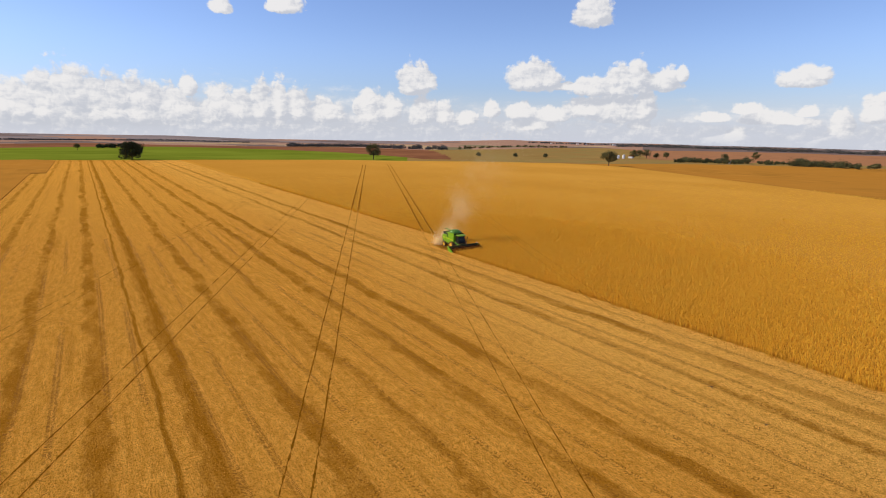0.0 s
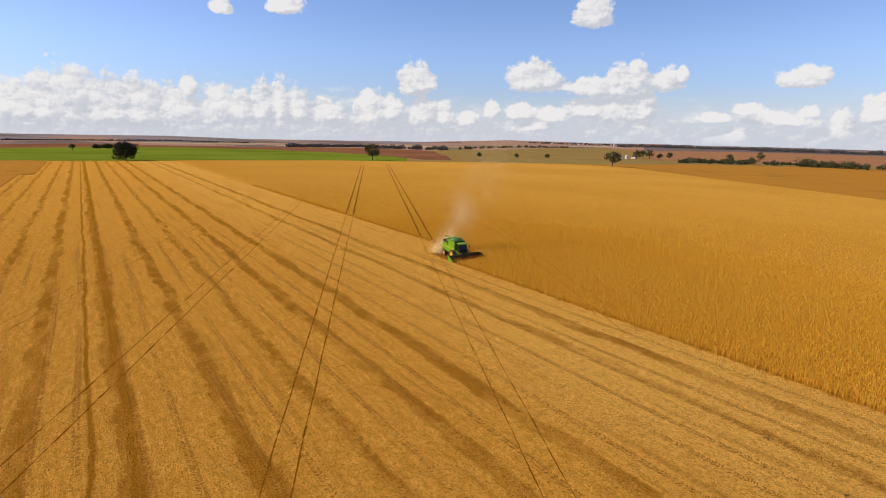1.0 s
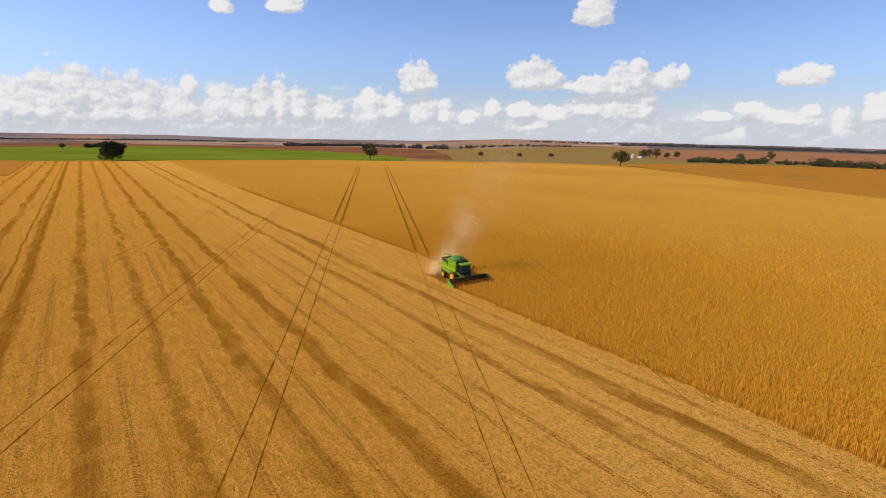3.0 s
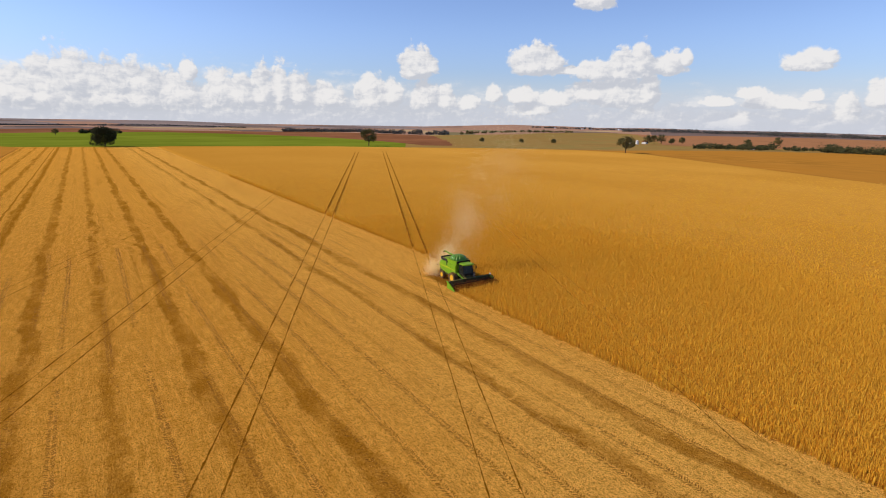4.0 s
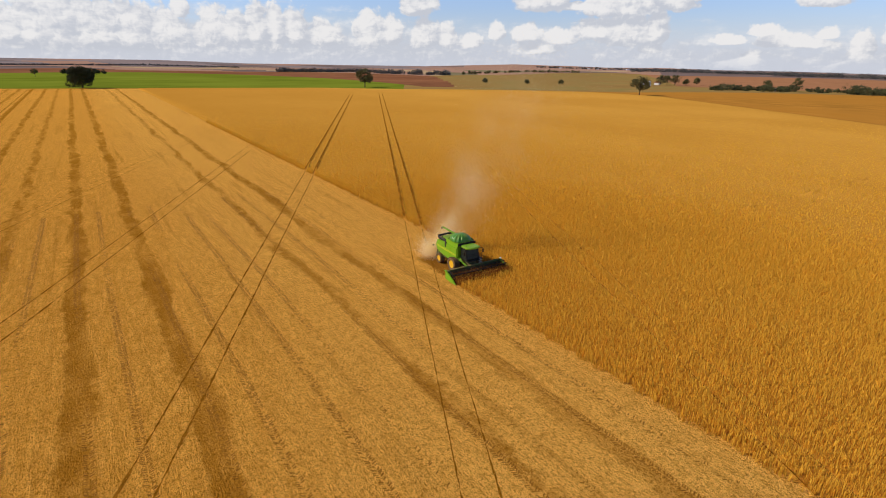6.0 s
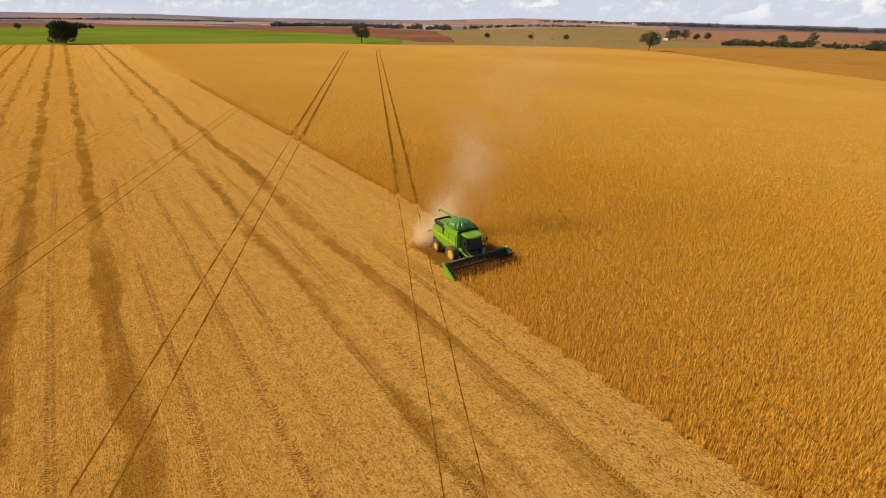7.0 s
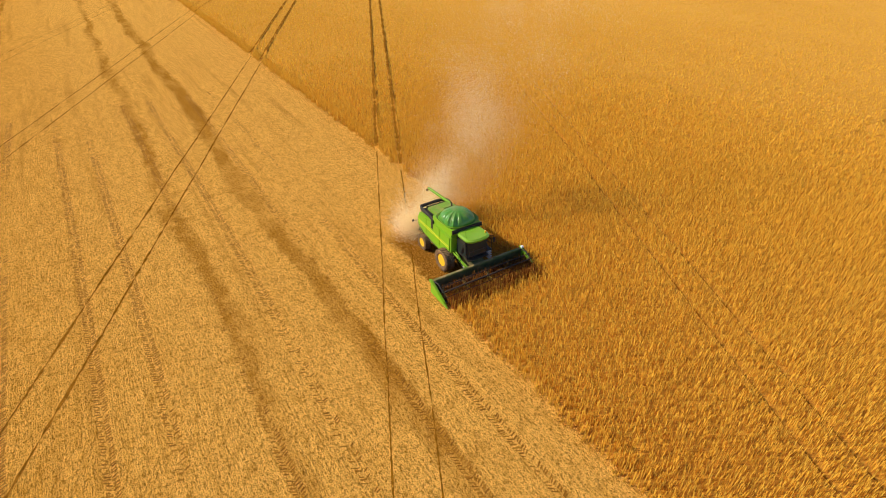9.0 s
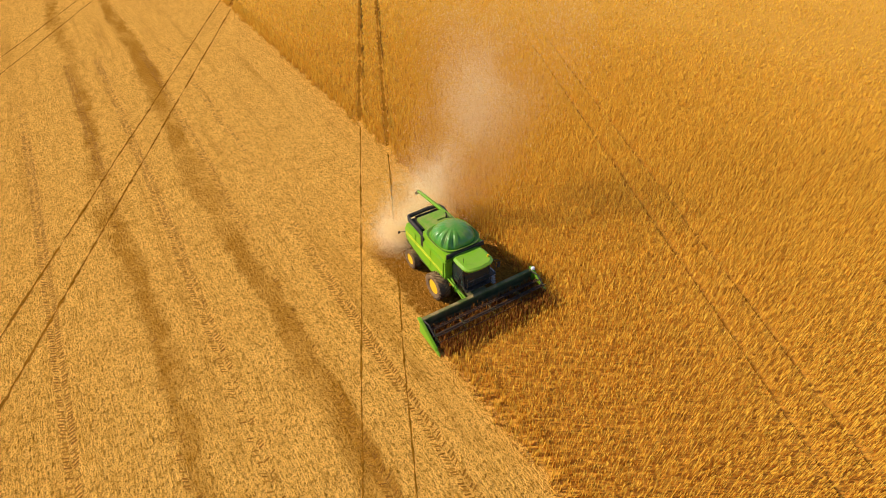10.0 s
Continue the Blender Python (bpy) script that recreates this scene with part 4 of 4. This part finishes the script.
    bm = bmesh.new()
    for k in range(118):
        x = -W + 0.05 + k * (2 * W - 0.1) / 117
        a, b, c, d = (bm.verts.new(p) for p in ((x - 0.03, 0.76, 0.14), (x + 0.03, 0.76, 0.14), (x, 0.62, 0.15), (x, 0.76, 0.19)))
        bm.faces.new((a, b, c))
        bm.faces.new((a, c, d))
        bm.faces.new((b, d, c))
    knife = part("knife_fingers", bm, M["steel"], header)
    knife["kind"] = "stuff"
    bm = bmesh.new()
    add_tube(bm, [(-W + 0.1, 1.75, 0.58), (W - 0.1, 1.75, 0.58)], 0.2, 14)
    drum = part("header_auger", bm, M["reel_steel"], header, "dark worn auger")
    bm = bmesh.new()
    steps = 180
    prev = None
    for k in range(steps + 1):
        t = k / steps
        x = -W + 0.15 + t * (2 * W - 0.3)
        hand = 1 if t < 0.5 else -1
        a = hand * (x + W) * 2 * math.pi / 0.62
        pair = [bm.verts.new((x, 1.75 + r * math.cos(a), 0.58 + r * math.sin(a))) for r in (0.19, 0.34)]
        if prev and abs(t - 0.5) > 0.03:
            bm.faces.new((prev[0], prev[1], pair[1], pair[0]))
        prev = pair
    part("flighting", bm, M["reel_steel"], drum)
    bm = bmesh.new()
    add_tube(bm, [(-W + 0.12, 0.95, 1.02), (W - 0.12, 0.95, 1.02)], 0.09, 10)
    reel = part("reel", bm, M["reel_steel"], header, "dusty dark pick-up reel with wire tines")
    for k in range(6):
        a = 2 * math.pi * (k + 0.3) / 6
        cy, cz = 0.95 + 0.52 * math.cos(a), 1.02 + 0.52 * math.sin(a)
        bm = bmesh.new()
        add_tube(bm, [(-W + 0.15, cy, cz), (W - 0.15, cy, cz)], 0.035, 6)
        bat = part("bat", bm, M["reel_steel"], reel)
        bm = bmesh.new()
        for j in range(56):
            x = -W + 0.25 + j * (2 * W - 0.5) / 55
            add_tube(bm, [(x, cy, cz), (x, cy + 0.04, cz - 0.24)], 0.008, 3)
        part("tines", bm, M["reel_steel"], bat)["kind"] = "stuff"
    for x in (-W + 0.16, -2.3, 0.0, 2.3, W - 0.16):
        bm = bmesh.new()
        for k in range(6):
            a = 2 * math.pi * (k + 0.3) / 6
            add_tube(bm, [(x, 0.95, 1.02), (x, 0.95 + 0.52 * math.cos(a), 1.02 + 0.52 * math.sin(a))], 0.022, 5)
        part("spider", bm, M["dark_green"], reel)
    for s in (-1, 1):
        bm = bmesh.new()
        add_prism(bm, [(0.0, 0.08), (0.05, 0.16), (0.75, 0.62), (1.6, 1.0), (2.45, 1.22), (2.45, 0.2), (1.0, 0.08)], s * (W + 0.01), s * (W + 0.13), 0.02)
        div = part("divider", bm, M["green_paint"], header, "bright green crop divider")
        bm = bmesh.new()
        add_prism(bm, [(0.35, 0.32), (0.4, 0.45), (2.3, 1.42), (2.6, 1.42), (2.6, 1.24), (2.3, 1.2)], s * (W - 0.02), s * (W + 0.2), 0.03)
        part("divider_cap", bm, M["green_paint"], div)
        bm = bmesh.new()
        add_tube(bm, [(s * (W - 0.08), 2.35, 1.25), (s * (W - 0.08), 1.6, 1.45), (s * (W - 0.08), 0.9, 1.05)], 0.055, 8)
        part("reel_arm", bm, M["black"], header)
        bm = bmesh.new()
        add_box(bm, s * (W + 0.02) - 0.12, s * (W + 0.02) + 0.12, 2.1, 2.32, 1.42, 1.62, 0.03)
        if s > 0:
            part("marker_board", bm, M["whitewash"], div, "pale marker board")
        else:
            bm.free()
    return root


combine = build_combine(pose(XC - 0.15, COMBINE_Y, 0))

# ---- trees, woods and the farm beyond the field ----


def lobes(rng, n, width, low, high):
    """Centres and sizes of the clumps that make a crown."""
    out = []
    for _ in range(n):
        a, t = rng.uniform(0, 2 * np.pi), rng.uniform(0, 1)
        z = low + (high - low) * (0.14 + 0.72 * t)
        r = width / 2 * 0.78 * math.sqrt(rng.uniform(0.05, 1)) * math.sqrt(max(1 - ((t - 0.38) / 0.64) ** 2, 0.02))
        out.append((r * math.cos(a), r * math.sin(a), z, width * rng.uniform(0.10, 0.17)))
    return out


def leaves(rng, centres, count, size):
    """Loose leaf sprays over the clumps, thickest at their rims."""
    c = np.array(centres)
    pick = rng.integers(0, len(c), count)
    d = rng.normal(size=(count, 3))
    d /= np.linalg.norm(d, axis=1)[:, None]
    p = c[pick, :3] + d * (c[pick, 3] * rng.uniform(0.45, 1.12, count) ** 0.6)[:, None] * np.array([1, 1, 0.8])
    u, v = rng.normal(size=(count, 3)), rng.normal(size=(count, 3))
    s = size * rng.uniform(0.5, 1.2, count)[:, None]
    return np.stack([p - u * s * 0.5, p + u * s * 0.5, p + v * s * 0.8], 1).reshape(-1, 3)


def tree(name, label, at, high, wide, trunk, count, material, seed, leaf=0.55):
    rng = np.random.default_rng(seed)
    root = empty(name, Matrix.Translation(at))
    tagged(root, label, "tree")
    centres = lobes(rng, 36, wide, trunk, high)
    bm = bmesh.new()
    add_tube(bm, [(0, 0, -0.4), (0.1, 0.05, trunk * 0.5), (0.25, -0.1, trunk), (0.1, 0.1, trunk + (high - trunk) * 0.45)], [high * 0.035, high * 0.026, high * 0.022, high * 0.012], 9)
    for x, y, z, _ in centres[:9]:
        add_tube(bm, [(0.2, 0, trunk * rng.uniform(0.7, 1.1)), (x * 0.45, y * 0.45, trunk + (z - trunk) * 0.5), (x, y, z)], [high * 0.014, high * 0.01, high * 0.004], 6)
    part("trunk", bm, M["bark"], root)
    crown = soup("crown", leaves(rng, centres, count, leaf), 3, material)
    crown.parent = root
    return root


tree("tree", "broad dark evergreen tree alone at the field's far end", on_land(3.8, 668), 18.5, 31, 1.5, 9000, M["leaf_dark"], 1, 0.7)
tree("tree", "round olive-green tree alone on the field's far edge", on_land(26.02, 664), 19.5, 19.5, 4.6, 3600, M["leaf_olive"], 2, 0.7)
tree("tree", "spreading olive-green tree beside the wheat's corner", on_land(49.94, 583), 15.5, 19, 4.2, 3000, M["leaf_olive"], 3, 0.65)
tree("tree", "small thin tree standing in the green crop", on_land(-0.25, 1005), 10.5, 9, 3.2, 500, M["leaf_olive"], 4, 0.8)
for k, (b, r, h, w) in enumerate([(36.9, 806, 6, 8), (40.65, 796, 5, 7), (43.7, 802, 5, 7), (52.2, 851, 13, 14), (53.4, 860, 14, 15), (55.2, 889, 10, 11), (62.72, 950, 12, 13), (60.2, 800, 11, 12),
                                  (52.8, 880, 12, 13), (54.3, 870, 8, 10), (71.3, 716, 6, 14)]):
    tree("tree", "low bushy tree in the pasture beyond the wheat", on_land(b, r), h, w, h * 0.18, 900, M["leaf_olive"], 20 + k, 0.8)


def woods(label, b0, b1, r0, r1, n, h, count, material, seed, leaf):
    """A belt of trees too far to count: crowns, with trunks lost in them."""
    rng = np.random.default_rng(seed)
    centres = []
    for i in range(n):
        t = rng.uniform(0, 1)
        p = on_land(b0 + (b1 - b0) * t, r0 + (r1 - r0) * t + rng.normal(0, 14))
        hh = h * rng.uniform(0.55, 1.15) * (0.75 + 0.5 * noise.noise(Vector((t * 9, seed, 0))))
        for j in range(4):
            centres.append((p.x + rng.normal(0, hh * 0.3), p.y + rng.normal(0, hh * 0.3), p.z + hh * rng.uniform(0.15, 0.75), hh * rng.uniform(0.25, 0.42)))
    ob = soup("tree_belt", leaves(rng, centres, count, leaf), 3, material)
    return tagged(ob, label, "tree belt", kind="stuff")


woods("bushy hedge of olive-green trees along the pasture", 56.0, 62.3, 757, 775, 80, 8, 9000, M["leaf_hedge"], 31, 0.9)
woods("low scrub along the pasture's edge", 63.0, 66.0, 776, 770, 30, 5.5, 3000, M["leaf_hedge"], 32, 0.9)
woods("dense grove of dark trees past the second field", 65.6, 70.2, 764, 730, 85, 10.5, 11000, M["leaf_hedge"], 33, 0.8)
woods("dark wood beyond the green crop", 1.3, 4.2, 1160, 1160, 30, 11, 4500, M["leaf_dark"], 34, 1.3)
woods("long dark tree belt across the plain", 17.6, 26.5, 1500, 1560, 260, 11.5, 18000, M["leaf_hazed"], 35, 1.6)
woods("tree belt of ragged crowns across the plain", 26.5, 33.5, 1420, 1260, 80, 13, 9000, M["leaf_hazed"], 36, 1.5)
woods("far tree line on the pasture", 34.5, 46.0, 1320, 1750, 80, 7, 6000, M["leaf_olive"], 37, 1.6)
woods("far dark wood under the horizon", 50.5, 66.0, 2300, 2500, 420, 17, 26000, M["leaf_hazed"], 38, 1.5)
woods("far dark wood under the horizon", 62.0, 78.0, 2150, 2050, 420, 17, 26000, M["leaf_hazed"], 39, 1.5)
woods("thin far tree line on the hills", -8.0, 14.0, 1950, 2150, 620, 3.4, 16000, M["leaf_hazed"], 40, 2.2)
woods("scattered trees and roofs of far farms", 42.0, 56.0, 2900, 3000, 90, 11, 6000, M["leaf_hazed"], 42, 2.8)


def silo(at, radius, high):
    root = empty("silo", Matrix.Translation(at))
    tagged(root, "pale steel grain silo with a conical roof", "silo", "grain silos")
    n = 28
    bm = bmesh.new()
    rings = []
    for i in range(9):
        for q in (0.0, 0.5):
            z = high * (i + q) / 9
            r = radius * (1.0 if q == 0 else 1.012)
            rings.append([bm.verts.new((r * math.cos(2 * math.pi * k / n), r * math.sin(2 * math.pi * k / n), z - 0.3)) for k in range(n)])
    for a, b in zip(rings, rings[1:]):
        for k in range(n):
            bm.faces.new((a[k], a[(k + 1) % n], b[(k + 1) % n], b[k]))
    part("wall", bm, M["whitewash"], root)
    bm = bmesh.new()
    bmesh.ops.create_cone(bm, cap_ends=True, segments=n, radius1=radius * 1.05, radius2=radius * 0.12, depth=high * 0.28, matrix=Matrix.Translation((0, 0, high * 1.09 - 0.75)))
    part("roof", bm, M["whitewash"], root)
    return root


silo(on_land(50.78, 832), 1.9, 4.8)
silo(on_land(51.3, 836), 1.9, 5.4)


def farm_house(at, turn, w, d, h):
    root = empty("farm_house", Matrix.Translation(at) @ pose(0, 0, 0, 0, 0, turn))
    tagged(root, "small whitewashed farm building with a pitched roof", "house", "farm buildings")
    bm = bmesh.new()
    add_box(bm, -w / 2, w / 2, -d / 2, d / 2, -0.5, h)
    part("wall", bm, M["whitewash"], root)
    bm = bmesh.new()
    add_prism(bm, [(-d / 2 - 0.4, h), (0, h + d * 0.3), (d / 2 + 0.4, h)], -w / 2 - 0.4, w / 2 + 0.4)
    part("roof", bm, M["redsoil"], root)
    bm = bmesh.new()
    add_box(bm, -0.6, 0.6, -d / 2 - 0.05, -d / 2 + 0.02, 0, 2.1)
    part("door", bm, M["black"], root)
    return root


farm_house(on_land(52.0, 858), 20, 9, 6, 3)
farm_house(on_land(60.6, 765), 10, 4, 4, 3.5)
for b, r in ((44.2, 2850), (46.8, 2900), (50.3, 2800), (47.6, 2950)):
    farm_house(on_land(b, r), b, 24, 12, 6)

# ---- dust behind the combine: loose motes, thick at the chopper and thinning as they rise and drift ----


def build_dust(count, size, seed):
    rng = np.random.default_rng(seed)
    t = rng.uniform(0, 1, count) ** 2.3
    # the plume's middle line and spread: a broad foot behind the chopper, then a slanting, widening column
    cx = XC - 1.3 + 23.0 * t ** 1.1 + 1.2 * np.sin(t * 8)
    cy = COMBINE_Y + 11.6 + 4 * t
    cz = 0.6 + 24 * t ** 1.05
    spread = 1.2 + 4.6 * t
    p = np.stack([cx, cy, cz], 1) + rng.normal(size=(count, 3)) * np.stack([spread * 0.75, spread * 0.8, spread * 0.7], 1)
    n = np.array([noise.fractal(Vector((a * 0.2, b * 0.2, c * 0.15)), 1.0, 2.0, 3) for a, b, c in p])
    keep = (n > rng.normal(-0.02, 0.26, count)) & (p[:, 2] > 0.05)
    p = p[keep]
    k = len(p)
    u, v = rng.normal(size=(k, 3)) * size, rng.normal(size=(k, 3)) * size
    ob = soup("dust_plume", np.stack([p, p + u, p + v], 1).reshape(-1, 3), 3, M["dust"])
    return tagged(ob, "pale tan harvest dust blown up behind the combine", "dust", kind="stuff")


build_dust(1250000, 0.0145, 5)


# ---- loose sticks left lying on the stubble ----
def fallen_stick(x, y, turn, arm, label):
    """A dry branch with one bend and a short side shoot, thickest at its foot."""
    m = pose(x, y, 0.0, 0, 0, turn)
    bm = bmesh.new()
    add_tube(bm, [(0, 0, 0.05), (0.16, 0.03, 0.09), (0.32, -0.02, 0.11), (0.42, 0.12, 0.10), (0.44, 0.12 + arm * 0.5, 0.09), (0.40, 0.12 + arm, 0.05)],
             [0.055, 0.052, 0.046, 0.040, 0.030, 0.014], 8)
    add_tube(bm, [(0.30, -0.01, 0.11), (0.44, -0.10, 0.15), (0.56, -0.12, 0.13)], [0.026, 0.018, 0.008], 6)
    bm.transform(m)
    return tagged(part("stick", bm, M["bark"], None), label, "stick", "fallen sticks")


fallen_stick(60.7, 33.0, 35, 0.34, "bent dark dry stick lying on pale stubble")
fallen_stick(57.7, 25.0, 160, 0.12, "short straight dark stick lying on stubble")
